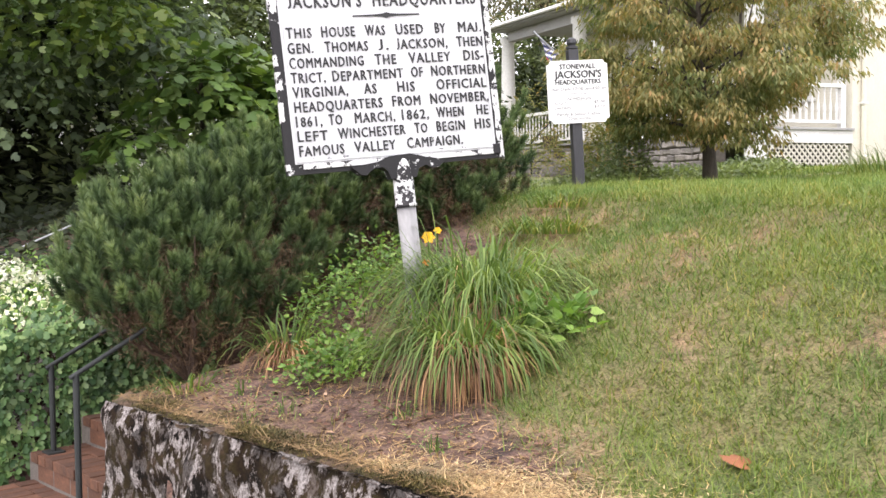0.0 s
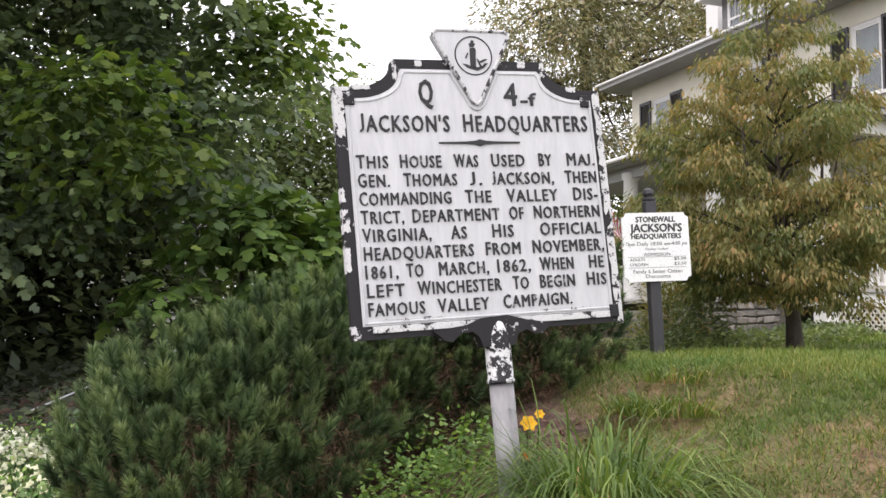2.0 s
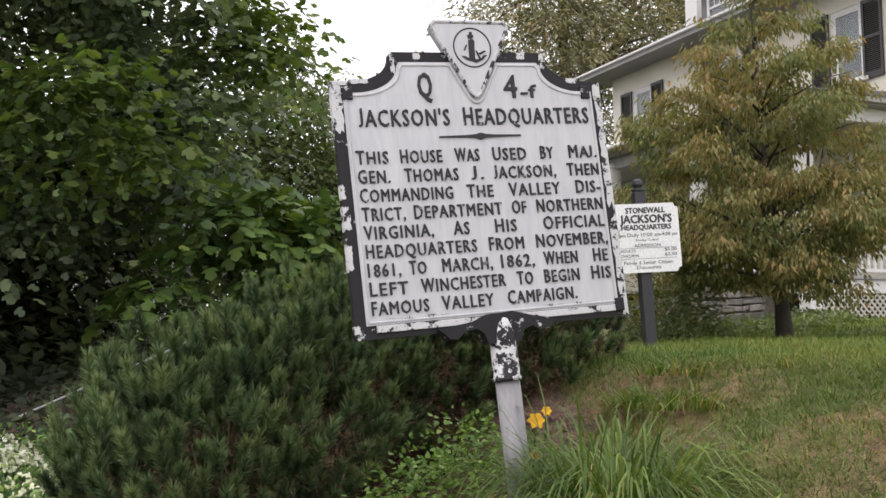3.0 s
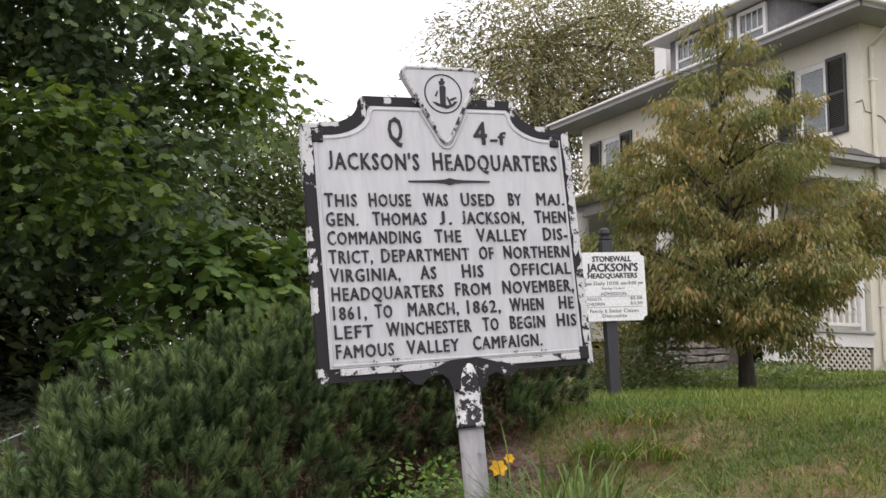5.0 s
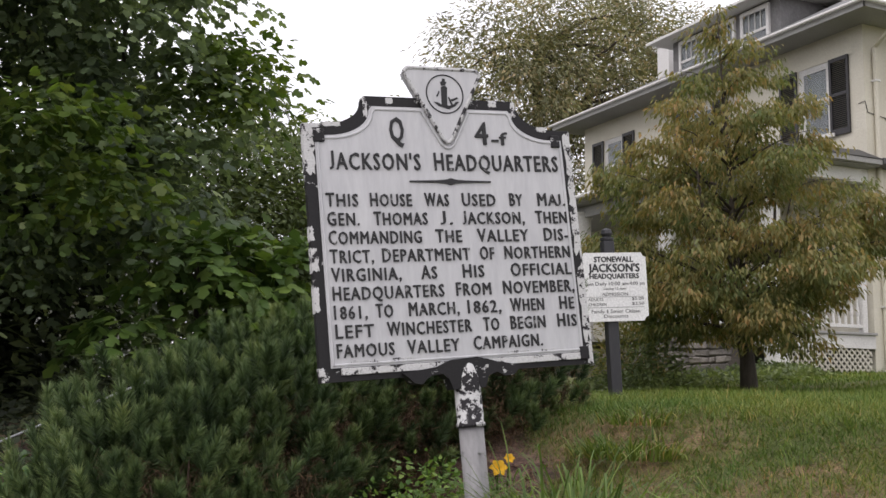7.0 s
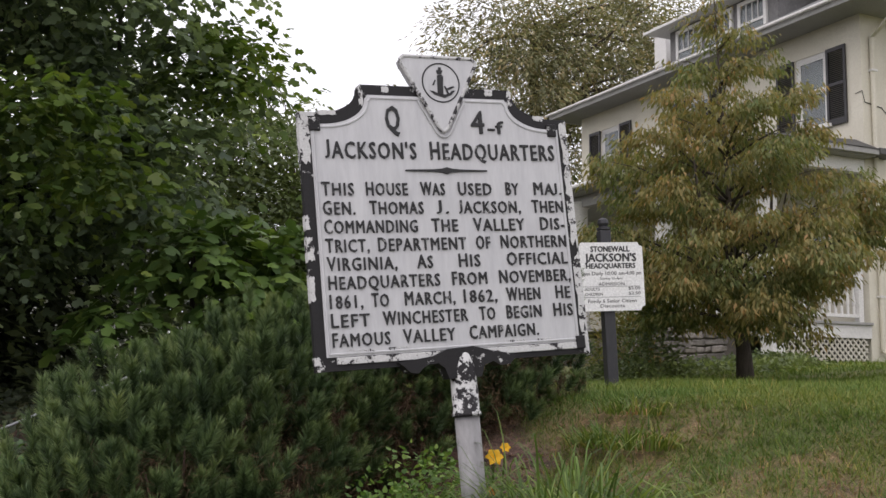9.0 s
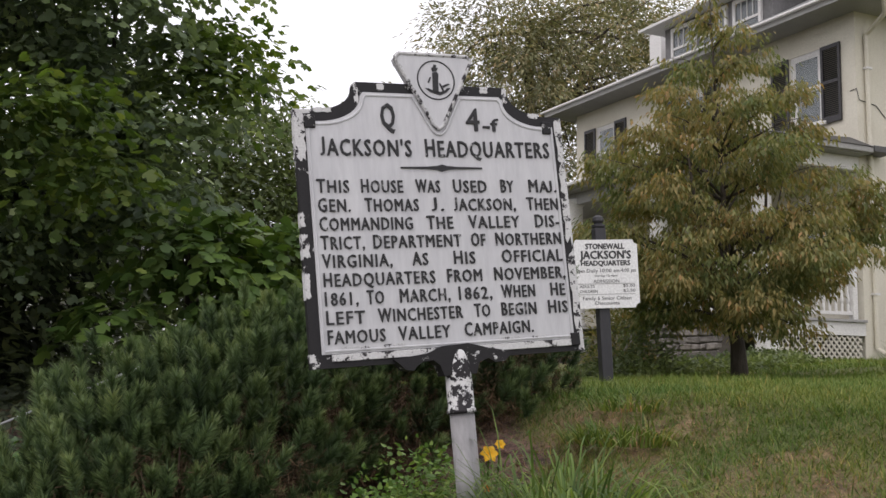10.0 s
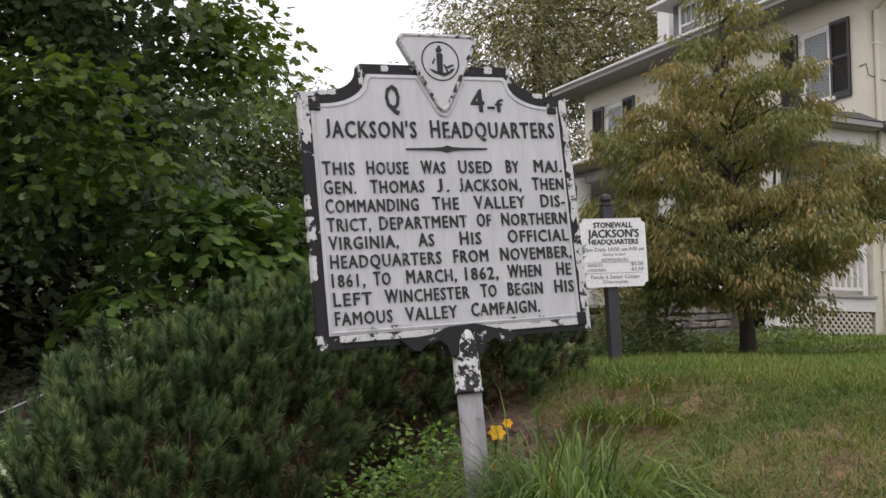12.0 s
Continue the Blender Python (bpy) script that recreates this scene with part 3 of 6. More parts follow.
part("rail", tube(bmesh.new(), [(-1.2, 0.0, -0.45), (1.6, 0.0, 0.78)], 0.01, 8), STEEL, pipe)
part("post", tube(bmesh.new(), [(-1.1, 0.0, -0.8), (-1.1, 0.0, -0.4)], 0.01, 8), STEEL, pipe)
part("post", tube(bmesh.new(), [(1.5, 0.0, -0.1), (1.5, 0.0, 0.74)], 0.01, 8), STEEL, pipe)

# ---- historical marker ----
EX, EZ = Vector((0.99552, -0.04484, 0.08324)), Vector((-0.08026, 0.06457, 0.99468))
EY = EZ.cross(EX)
SIGN = Matrix(((EX.x, EY.x, EZ.x, 2.0196), (EX.y, EY.y, EZ.y, 4.8536), (EX.z, EY.z, EZ.z, 1.6427), (0, 0, 0, 1)))
sign = thing("historical_marker", SIGN, "leaning cast-metal roadside marker with flaking black and white paint", "sign")


def shoulder(x0, z0, x1, z1, n=9):
    """The hollow curve from a shoulder up to the raised top."""
    return [(x0 + (x1 - x0) * math.sin(a), z1 - (z1 - z0) * math.cos(a)) for a in (math.pi / 2 * k / n for k in range(n + 1))]


def plate_outline(w, z0, zs, zt, xs, xt):
    right = [(xs, zs)] + [(x, z) for x, z in shoulder(xs, zs, xt, zt - 0.016)][1:-1] + [(xt, zt - 0.016), (xt - 0.012, zt)]
    left = [(-x, z) for x, z in right[::-1]]
    return [(-w, z0), (w, z0), (w, zs)] + right + left + [(-w, zs)]


frame_bm = slab(bmesh.new(), plate_outline(0.572, 0.0, 0.97, 1.088, 0.505, 0.332), -0.012, 0.018)
part("frame", frame_bm, SIGN_FRAME, sign, "black edge frame with peeling paint")
panel = part("panel", slab(bmesh.new(), plate_outline(0.53, 0.05, 0.926, 1.046, 0.484, 0.306), -0.017, -0.008), SIGN_WHITE, sign, "weathered off-white cast panel")
# raised bead round the panel
bead = plate_outline(0.52, 0.06, 0.915, 1.034, 0.474, 0.296)
bm = bmesh.new()
for (xa, za), (xb, zb) in zip(bead, bead[1:] + bead[:1]):
    tube(bm, [(xa, -0.017, za), (xb, -0.017, zb)], 0.005, 6)
part("bead", bm, SIGN_WHITE, panel)
part("foot_strip", box(bmesh.new(), -0.492, -0.021, 0.022, 0.515, -0.006, 0.048, 0.002), SIGN_WORN, sign, "whitish strip along the foot")


def flake(x0, z0, x1, z1, seed, front=-0.0135, n=9):
    """A patch of bare primer with a ragged outline, over the face and round the edge."""
    r = random.Random(seed)
    cx, cz = (x0 + x1) / 2, (z0 + z1) / 2
    pts = []
    for k in range(4 * n):
        a = 2 * math.pi * k / (4 * n)
        c, d = math.cos(a), math.sin(a)
        f = min(1 / max(abs(c), 1e-6), 1 / max(abs(d), 1e-6)) * r.uniform(0.72, 1.0)
        pts.append((min(max(cx + c * f * (x1 - x0) / 2, -0.574), 0.574), cz + d * f * (z1 - z0) / 2))
    part("worn_patch", slab(bmesh.new(), pts, front, 0.0192), SIGN_WORN, sign)


for k, q in enumerate(((-0.6, 0.77, -0.53, 0.976), (-0.6, 0.955, -0.5, 0.974), (0.54, 0.76, 0.6, 0.975), (0.538, 0.42, 0.61, 0.78), (0.538, 0.08, 0.61, 0.44), (0.545, -0.008, 0.6, 0.1), (-0.6, 0.4, -0.545, 0.5),
                       (-0.6, 0.25, -0.55, 0.36), (-0.6, 0.52, -0.555, 0.58), (-0.6, 0.02, -0.55, 0.055), (-0.5, 0.962, -0.42, 0.982), (0.42, 0.96, 0.47, 0.985), (-0.235, 1.058, -0.2, 1.086), (0.21, 1.06, 0.25, 1.092), (-0.33, 1.0, -0.31, 1.09), (0.31, 1.02, 0.333, 1.088))):
    flake(*q, k)
for x, z in ((-0.513, 0.928), (0.5, 0.925), (0.532, 0.05)):
    part("corner_boss", box(bmesh.new(), x - 0.02, -0.026, z - 0.03, x + 0.02, -0.008, z + 0.022, 0.004), SIGN_FRAME, sign)

# triangular crest with its round seal
TRI_X, TRI_W = 0.013, 0.164
tri_pts = [(TRI_X - TRI_W + 0.016, 1.208), (TRI_X - TRI_W, 1.192), (TRI_X - TRI_W + 0.004, 1.178), (TRI_X - 0.018, 0.918), (TRI_X, 0.904), (TRI_X + 0.018, 0.918), (TRI_X + TRI_W - 0.004, 1.178), (TRI_X + TRI_W, 1.192), (TRI_X + TRI_W - 0.016, 1.208)]
crest = part("crest", slab(bmesh.new(), tri_pts[::-1], -0.026, 0.016), SIGN_WHITE, sign, "triangular crest with a round seal")
bm = bmesh.new()
for a, b in zip(tri_pts, tri_pts[1:] + tri_pts[:1]):
    tube(bm, [(a[0], -0.024, a[1]), (b[0], -0.024, b[1])], 0.008, 8)
part("crest_rim", bm, CREST_RIM, crest)
bm = bmesh.new()
for side in (-1, 1):
    tube(bm, [(TRI_X + side * 0.1, -0.02, 1.03), (TRI_X + side * 0.028, -0.02, 0.9), (TRI_X + side * 0.012, -0.02, 0.886), (TRI_X, -0.02, 0.884)], 0.005, 6)
part("crest_bead", bm, SIGN_WHITE, crest)
SEAL_X, SEAL_Z = TRI_X + 0.004, 1.104
bm = bmesh.new()
tube(bm, [(SEAL_X + 0.079 * math.cos(a), -0.027, SEAL_Z + 0.079 * math.sin(a)) for a in (2 * math.pi * k / 36 for k in range(37))], 0.0028, 6)
part("seal_ring", bm, LETTER, crest)
# the worn relief in the seal, only dark shapes are left of it
bm = bmesh.new()
for pts in ([(-0.018, -0.05), (0.006, -0.054), (0.008, -0.01), (0.012, 0.026), (0.004, 0.034), (-0.014, 0.03), (-0.016, -0.006)], [(-0.013, 0.034), (0.004, 0.036), (0.012, 0.05), (0.004, 0.052), (0.006, 0.062), (-0.006, 0.064), (-0.008, 0.053), (-0.016, 0.05)], [(0.012, -0.012), (0.018, -0.014), (0.032, -0.044), (0.024, -0.047)],
            [(-0.05, -0.034), (-0.03, -0.05), (0.012, -0.062), (0.04, -0.05), (0.06, -0.03), (0.044, -0.031), (0.034, -0.042), (0.014, -0.048), (-0.018, -0.044), (-0.034, -0.036)], [(-0.032, -0.012), (-0.022, 0.008), (-0.026, 0.012), (-0.038, -0.01)], [(0.024, -0.022), (0.05, -0.012), (0.058, -0.016), (0.03, -0.03)]):
    slab(bm, [(SEAL_X + px_, SEAL_Z + pz_) for px_, pz_ in pts], -0.029, -0.024)
part("seal_relief", bm, LETTER, crest)


# raised lettering
def letter(items, depth, mat, holder, front, bold=0.045, label="", spacing=1.0, initial=1.0):
    """Each word is a part of its own."""
    for it in items:
        finish("word", words_mesh("word", [it], depth, bold, spacing, initial), mat, holder, label).location.y = front


def raised_line(z, cap, words, bold=0.035):
    """words: text, left end and right end of each."""
    letter([(w, a, z, b - a, cap) for w, a, b in words], 0.006, LETTER, panel, -0.017, bold, "", 1.17, 1.1)


letter([("Q", -0.229, 0.905, 0.056, 0.098), ("4", 0.135, 0.902, 0.056, 0.092), ("-f", 0.208, 0.902, 0.07, 0.052)], 0.006, LETTER, panel, -0.017, 0.04)
raised_line(0.794, 0.064, (("JACKSON'S", -0.48, -0.113), ("HEADQUARTERS", -0.052, 0.499)))
raised_line(0.651, 0.047, (("THIS", -0.505, -0.38), ("HOUSE", -0.33, -0.162), ("WAS", -0.107, -0.006), ("USED", 0.053, 0.197), ("BY", 0.262, 0.318), ("MAJ.", 0.39, 0.515)))
raised_line(0.578, 0.047, (("GEN.", -0.505, -0.381), ("THOMAS", -0.321, -0.103), ("J.", -0.047, 0.003), ("JACKSON,", 0.049, 0.319), ("THEN", 0.373, 0.515)))
raised_line(0.507, 0.047, (("COMMANDING", -0.505, -0.134), ("THE", -0.073, 0.036), ("VALLEY", 0.105, 0.329), ("DIS-", 0.403, 0.512)))
raised_line(0.436, 0.047, (("TRICT,", -0.505, -0.336), ("DEPARTMENT", -0.299, 0.064), ("OF", 0.109, 0.169), ("NORTHERN", 0.217, 0.512)))
raised_line(0.367, 0.047, (("VIRGINIA,", -0.505, -0.231), ("AS", -0.147, -0.083), ("HIS", 0.028, 0.118), ("OFFICIAL", 0.237, 0.51)))
raised_line(0.297, 0.047, (("HEADQUARTERS", -0.505, -0.06), ("FROM", -0.007, 0.14), ("NOVEMBER,", 0.196, 0.515)))
raised_line(0.227, 0.047, (("1861,", -0.505, -0.378), ("TO", -0.342, -0.276), ("MARCH,", -0.21, -0.004), ("1862,", 0.035, 0.176), ("WHEN", 0.22, 0.368), ("HE", 0.442, 0.506)))
raised_line(0.157, 0.047, (("LEFT", -0.505, -0.357), ("WINCHESTER", -0.303, 0.043), ("TO", 0.095, 0.161), ("BEGIN", 0.213, 0.366), ("HIS", 0.424, 0.51)))
raised_line(0.086, 0.047, (("FAMOUS", -0.505, -0.282), ("VALLEY", -0.228, -0.016), ("CAMPAIGN.", 0.046, 0.345)))
letter([("VIRGINIA", -0.455, 0.056, 0.115, 0.018), ("STATE", -0.29, 0.056, 0.085, 0.018), ("LIBRARY", 0.19, 0.056, 0.1, 0.017), ("1963", 0.34, 0.056, 0.06, 0.017)], 0.003, SIGN_WORN, panel, -0.017, 0.0, "faint pale raised word")
bm = slab(bmesh.new(), [(-0.162, 0.746), (-0.05, 0.744), (-0.01, 0.741), (0.012, 0.734), (0.034, 0.741), (0.074, 0.744), (0.186, 0.746), (0.186, 0.751), (0.074, 0.753), (0.034, 0.756), (0.012, 0.762), (-0.01, 0.756), (-0.05, 0.753), (-0.162, 0.751)], -0.023, -0.014)
part("rule", bm, LETTER, panel)

# bracket, collar and pole
bracket = [(-0.26, 0.014), (-0.235, -0.006), (-0.215, -0.026), (-0.185, -0.032), (-0.165, -0.014), (-0.14, 0.0), (-0.1, 0.002), (-0.075, -0.018), (-0.06, -0.06), (0.075, -0.06), (0.09, -0.018), (0.13, -0.004), (0.16, -0.022), (0.2, -0.02), (0.24, 0.014), (0.13, 0.036), (0.05, 0.058), (-0.06, 0.052), (-0.12, 0.03)]
part("bracket", slab(bmesh.new(), bracket, -0.032, 0.03), SIGN_FRAME, sign, "scrolled cast bracket")
PX = 0.011
part("collar", lathe(bmesh.new(), [(0.057, -0.205), (0.057, -0.192), (0.052, -0.187), (0.051, -0.06), (0.048, -0.02), (0.036, 0.03), (0.02, 0.055)], 24, (PX, 0.0, 0)), COLLAR, sign, "cast collar with flaking paint", True)
part("pole", lathe(bmesh.new(), [(0.048, -1.1), (0.048, -0.205)], 24, (PX, 0.0, 0)), POLE, sign, "plain grey painted steel pole", True)

# ---- visitors' board on a dark post ----
lean = Matrix.Translation((6.06, 9.56, 1.4)) @ pose(0, 0, 0, 0, -2.9, -14)
small = thing("visitor_board", lean, "white notched information board on a dark square post", "sign")
post_bm = box(bmesh.new(), -0.055, -0.02, -0.35, 0.055, 0.09, 1.62, 0.008)
part("post", post_bm, DARK_POST, small, "dark painted square post")
bm = bmesh.new()
lathe(bm, [(0.05, 1.62), (0.066, 1.63), (0.066, 1.65), (0.04, 1.66), (0.055, 1.69), (0.05, 1.725), (0.02, 1.745)], 14, (0, 0.035, 0))
part("post_cap", bm, DARK_POST, small)
W, Z0, Z1, C = 0.332, 0.842, 1.498, 0.045
notched = [(-W + C, Z0), (W - C, Z0), (W - C * 0.7, Z0 + C * 0.7), (W, Z0 + C), (W, Z1 - C), (W - C * 0.7, Z1 - C * 0.7), (W - C, Z1), (-W + C, Z1), (-W + C * 0.7, Z1 - C * 0.7), (-W, Z1 - C), (-W, Z0 + C), (-W + C * 0.7, Z0 + C * 0.7)]
OFF = 0.02
board = part("board", slab(bmesh.new(), [(x + OFF, z) for x, z in notched], -0.048, -0.022), BOARD, small)
rows = [("STONEWALL", -0.21, 1.415, 0.42, 0.055), ("JACKSON'S", -0.275, 1.315, 0.55, 0.08), ("HEADQUARTERS", -0.265, 1.245, 0.53, 0.05)]
rows = [(t, x * 0.935 + OFF, 1.17 + (z - 1.16) * 0.935, w * 0.935, h * 0.935) for t, x, z, w, h in rows]
letter(rows, 0.003, PRINT, board, -0.048, 0.12)
rows = [("Open Daily 10:00 am-4:00 pm", -0.325, 1.175, 0.65, 0.037), ("Sunday 12-4pm", -0.12, 1.13, 0.24, 0.022), ("ADMISSION", -0.14, 1.068, 0.28, 0.033),
        ("ADULTS", -0.29, 1.018, 0.16, 0.028), ("$5.00", 0.18, 1.022, 0.13, 0.03), ("CHILDREN", -0.29, 0.968, 0.19, 0.028), ("$2.50", 0.18, 0.972, 0.13, 0.03),
        ("Family & Senior Citizen", -0.26, 0.893, 0.52, 0.036), ("Discounts", -0.13, 0.845, 0.26, 0.034)]
words = []
for t, x, z, w, h in rows:
    x, z, w, h, at = x * 0.935, 1.17 + (z - 1.16) * 0.935, w * 0.935, h * 0.935, 0
    for one in t.split(" "):
        words.append((one, x + OFF + w * at / len(t), z, w * len(one) / len(t), h))
        at += len(one) + 1
letter(words, 0.002, PRINT_PALE, board, -0.048, 0.02)
for z in (1.075, 0.974):
    part("rule", box(bmesh.new(), -0.29 + OFF, -0.0505, z - 0.0015, 0.29 + OFF, -0.046, z + 0.0015), PRINT_PALE, board)

# ---- the house ----
HX, HY0, HY1, HXB = 16.1, 15.5, 25.2, 25.5
house = thing("house", pose(0, 0, 0), "cream stuccoed two-storey house with black shutters and dormer", "house")


def wall_plate(name, axis, at, thick, a0, a1, z0, z1, holes, mat, parent):
    """A wall in the plane axis = at, with rectangular openings (a, b, low, high)."""
    aa = sorted({a0, a1, *(v for h in holes for v in h[:2])})
    zz = sorted({z0, z1, *(v for h in holes for v in h[2:])})
    bm = bmesh.new()
    for p, q in zip(aa, aa[1:]):
        for r, t in zip(zz, zz[1:]):
            if not any(h[0] <= p and q <= h[1] and h[2] <= r and t <= h[3] for h in holes):
                if axis == "x":
                    box(bm, at, p, r, at + thick, q, t)
                else:
                    box(bm, p, at, r, q, at + thick, t)
    bmesh.ops.remove_doubles(bm, verts=bm.verts, dist=1e-4)
    seen, twin = {}, []
    for f in bm.faces:
        key = tuple(round(c, 3) for c in f.calc_center_median())
        if key in seen:
            twin += [f, seen[key]]
        seen[key] = f
    bmesh.ops.delete(bm, geom=list(set(twin)), context="FACES_ONLY")
    return part(name, bm, mat, parent)


UP = [(16.79, 0.84), (20.3, 0.84), (23.83, 0.84)]
WZ0, WZ1 = 6.72, 8.24
holes = [(c - w / 2, c + w / 2, WZ0, WZ1) for c, w in UP] + [(16.6, 17.6, 3.4, 5.2), (19.9, 21.0, 2.72, 4.95), (22.8, 23.8, 3.4, 5.2)]
wall_plate("wall_front", "x", HX, 0.3, HY0 + 0.302, HY1, 1.7, 9.05, holes, STUCCO, house)
wall_plate("wall_side", "y", HY0, 0.3, HX, HXB, 1.7, 9.05, [(19.5, 20.4, WZ0, WZ1), (19.5, 20.4, 3.6, 5.2)], STUCCO, house)
boxed("wall_far", HX + 0.302, HY1 - 0.3, 1.7, HXB, HY1, 9.05, STUCCO, house)
boxed("wall_back", HXB - 0.3, HY0 + 0.302, 1.7, HXB, HY1 - 0.302, 9.05, STUCCO, house)
# added inner surfaces, coloured dark so that the rooms look unlit
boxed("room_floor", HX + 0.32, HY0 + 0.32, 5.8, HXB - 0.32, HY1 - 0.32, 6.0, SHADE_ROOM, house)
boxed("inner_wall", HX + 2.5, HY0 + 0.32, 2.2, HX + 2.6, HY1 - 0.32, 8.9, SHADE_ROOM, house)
# roof with wide eaves
EAVE, OV = 8.78, 0.75
x0, x1, y0, y1 = HX - OV, HXB + OV, HY0 - OV, HY1 + 0.5
bm = bmesh.new()
rise = 0.52 * (y1 - y0) / 2
ridge = [(x0 + (y1 - y0) / 2, (y0 + y1) / 2, EAVE + 0.12 + rise), (x1 - (y1 - y0) / 2 + 0.2, (y0 + y1) / 2, EAVE + 0.12 + rise)]
low = [bm.verts.new(p) for p in ((x0, y0, EAVE + 0.12), (x1, y0, EAVE + 0.12), (x1, y1, EAVE + 0.12), (x0, y1, EAVE + 0.12))]
top = [bm.verts.new(p) for p in ridge]
for q in ((low[0], low[1], top[1], top[0]), (low[1], low[2], top[1]), (low[2], low[3], top[0], top[1]), (low[3], low[0], top[0]), low[::-1]):
    bm.faces.new(q)
part("roof", bm, SLATE, house, "grey slate hipped roof")
boxed("soffit", x0 + 0.03, y0 + 0.03, EAVE - 0.03, x1 - 0.03, y1 - 0.03, EAVE, GREY_AND_SHADE, house)
for nm, q in (("fascia_front", (x0, y0, x0 + 0.03, y1)), ("fascia_side", (x0, y0, x1, y0 + 0.03)), ("fascia_far", (x0, y1 - 0.03, x1, y1))):
    boxed(nm, q[0] - 0.004, q[1] - 0.004, EAVE - 0.05, q[2], q[3], EAVE + 0.119, GREY_AND_SHADE, house, 0.006)
bm = bmesh.new()
tube(bm, [(x0 - 0.06, y0 - 0.06, EAVE + 0.085), (x0 - 0.06, y1 + 0.06, EAVE + 0.085)], 0.035, 8)
tube(bm, [(x0 - 0.07, y0 - 0.07, EAVE + 0.07), (x1, y0 - 0.07, EAVE + 0.07)], 0.042, 8)
part("gutter", bm, WHITE_WOOD, house, "white half-round gutter")
bm = bmesh.new()
tube(bm, [(HX - 0.1, y0 - 0.05, EAVE + 0.03), (HX + 0.1, y0 + 0.1, EAVE - 0.25), (HX + 0.24, HY0 - 0.06, EAVE - 0.5), (HX + 0.25, HY0 - 0.06, 2.2), (HX + 0.25, HY0 - 0.25, 2.08)], 0.05, 10)
part("downspout", bm, STUCCO, house, "cream painted downspout")
for z in (7.6, 5.2, 3.2):
    boxed("pipe_strap", HX + 0.18, HY0 - 0.115, z, HX + 0.32, HY0 - 0.003, z + 0.04, WHITE_WOOD, house)
bm = bmesh.new()
tube(bm, [(HX - 0.012, HY0 + 0.15, 7.18), (HX - 0.012, HY0 - 0.01, 7.2), (HX + 0.05, HY0 - 0.012, 6.98), (HX + 0.5, HY0 - 0.012, 6.92), (HX + 0.75, HY0 - 0.012, 6.7)], 0.008, 6)
part("cable", bm, IRON, house, "thin black cable on the stucco")


def sash_window(cy, w, z0, z1, shutters, curtain=True):
    """A double-hung window in the front wall."""
    win = part("window", box(bmesh.new(), HX - 0.09, cy - w / 2 - 0.14, z0 - 0.07, HX - 0.002, cy + w / 2 + 0.14, z0, 0.008), WHITE_WOOD, house, "white double-hung window with curtain")
    zm = (z0 + z1) / 2
    part("frame", ring(bmesh.new(), HX + 0.02, HX + 0.12, cy - w / 2, cy + w / 2, z0 + 0.001, z1, 0.07, 0.02, 0.07), WHITE_WOOD, win)
    for nm, za, zb, dx in (("lower_sash", z0 + 0.022, zm, 0.06), ("upper_sash", zm, z1 - 0.071, 0.03)):
        a, b = cy - w / 2 + 0.072, cy + w / 2 - 0.072
        part(nm, ring(bmesh.new(), HX + dx, HX + dx + 0.028, a, b, za, zb, 0.045, 0.05, 0.05), WHITE_WOOD, win)
        pane = part("pane", box(bmesh.new(), HX + dx + 0.01, a + 0.046, za + 0.051, HX + dx + 0.016, b - 0.046, zb - 0.051), GLASS, win)
        pane.visible_shadow = False
    if curtain:
        n = 40
        v = np.array([[(HX + 0.22 + 0.02 * math.sin(k * 1.1), cy - w / 2 + 0.05 + (w - 0.1) * k / n, z) for k in range(n + 1)] for z in (zm - 0.05, z1 - 0.08)])
        a = np.arange(2 * (n + 1)).reshape(2, n + 1)
        me = np_mesh("curtain", v.reshape(-1, 3), np.stack([a[0, :-1], a[0, 1:], a[1, 1:], a[1, :-1]], -1))
        finish("curtain", me, CURTAIN, win, "pale gathered half curtain")
    if shutters:
        for side in (-1, 1):
            c = cy + side * (w / 2 + 0.27)
            bm = bmesh.new()
            for p, q in ((c - 0.25, c - 0.19), (c + 0.19, c + 0.25)):
                box(bm, HX - 0.05, p, z0 - 0.06, HX - 0.012, q, z1, 0.003)
            for p, q in ((z0 - 0.06, z0 + 0.07), (zm - 0.03, zm + 0.04), (z1 - 0.08, z1)):
                box(bm, HX - 0.05, c - 0.189, p, HX - 0.012, c + 0.189, q, 0.003)
            sh = part("shutter", bm, SHUTTER, win, "black louvred shutter")
            bm = bmesh.new()
            for k in range(34):
                z = z0 + 0.09 + k * (z1 - z0 - 0.18) / 34
                v = [bm.verts.new(p) for p in ((HX - 0.044, c - 0.188, z), (HX - 0.044, c + 0.188, z), (HX - 0.02, c + 0.188, z + 0.032), (HX - 0.02, c - 0.188, z + 0.032))]
                bm.faces.new(v)
            part("louvres", bm, SHUTTER, sh)


for c, w in UP:
    sash_window(c, w, WZ0, WZ1, True)
sash_window(17.1, 1.0, 3.4, 5.2, False)
sash_window(23.3, 1.0, 3.4, 5.2, False)
bm = bmesh.new()
box(bm, HX + 0.1, 19.95, 2.73, HX + 0.15, 20.95, 4.93, 0.004)
front_door = part("front_door", bm, DOOR, house, "dark panelled front door")
for z in (2.95, 3.75):
    boxed("door_panel", HX + 0.085, 20.1, z, HX + 0.098, 20.8, z + 0.65, DOOR, front_door, 0.005)
part("door_knob", lathe(bmesh.new(), [(0.01, 0), (0.03, 0.01), (0.03, 0.04), (0.01, 0.05)], 10, (HX + 0.06, 20.06, 3.7)), STEEL, front_door)

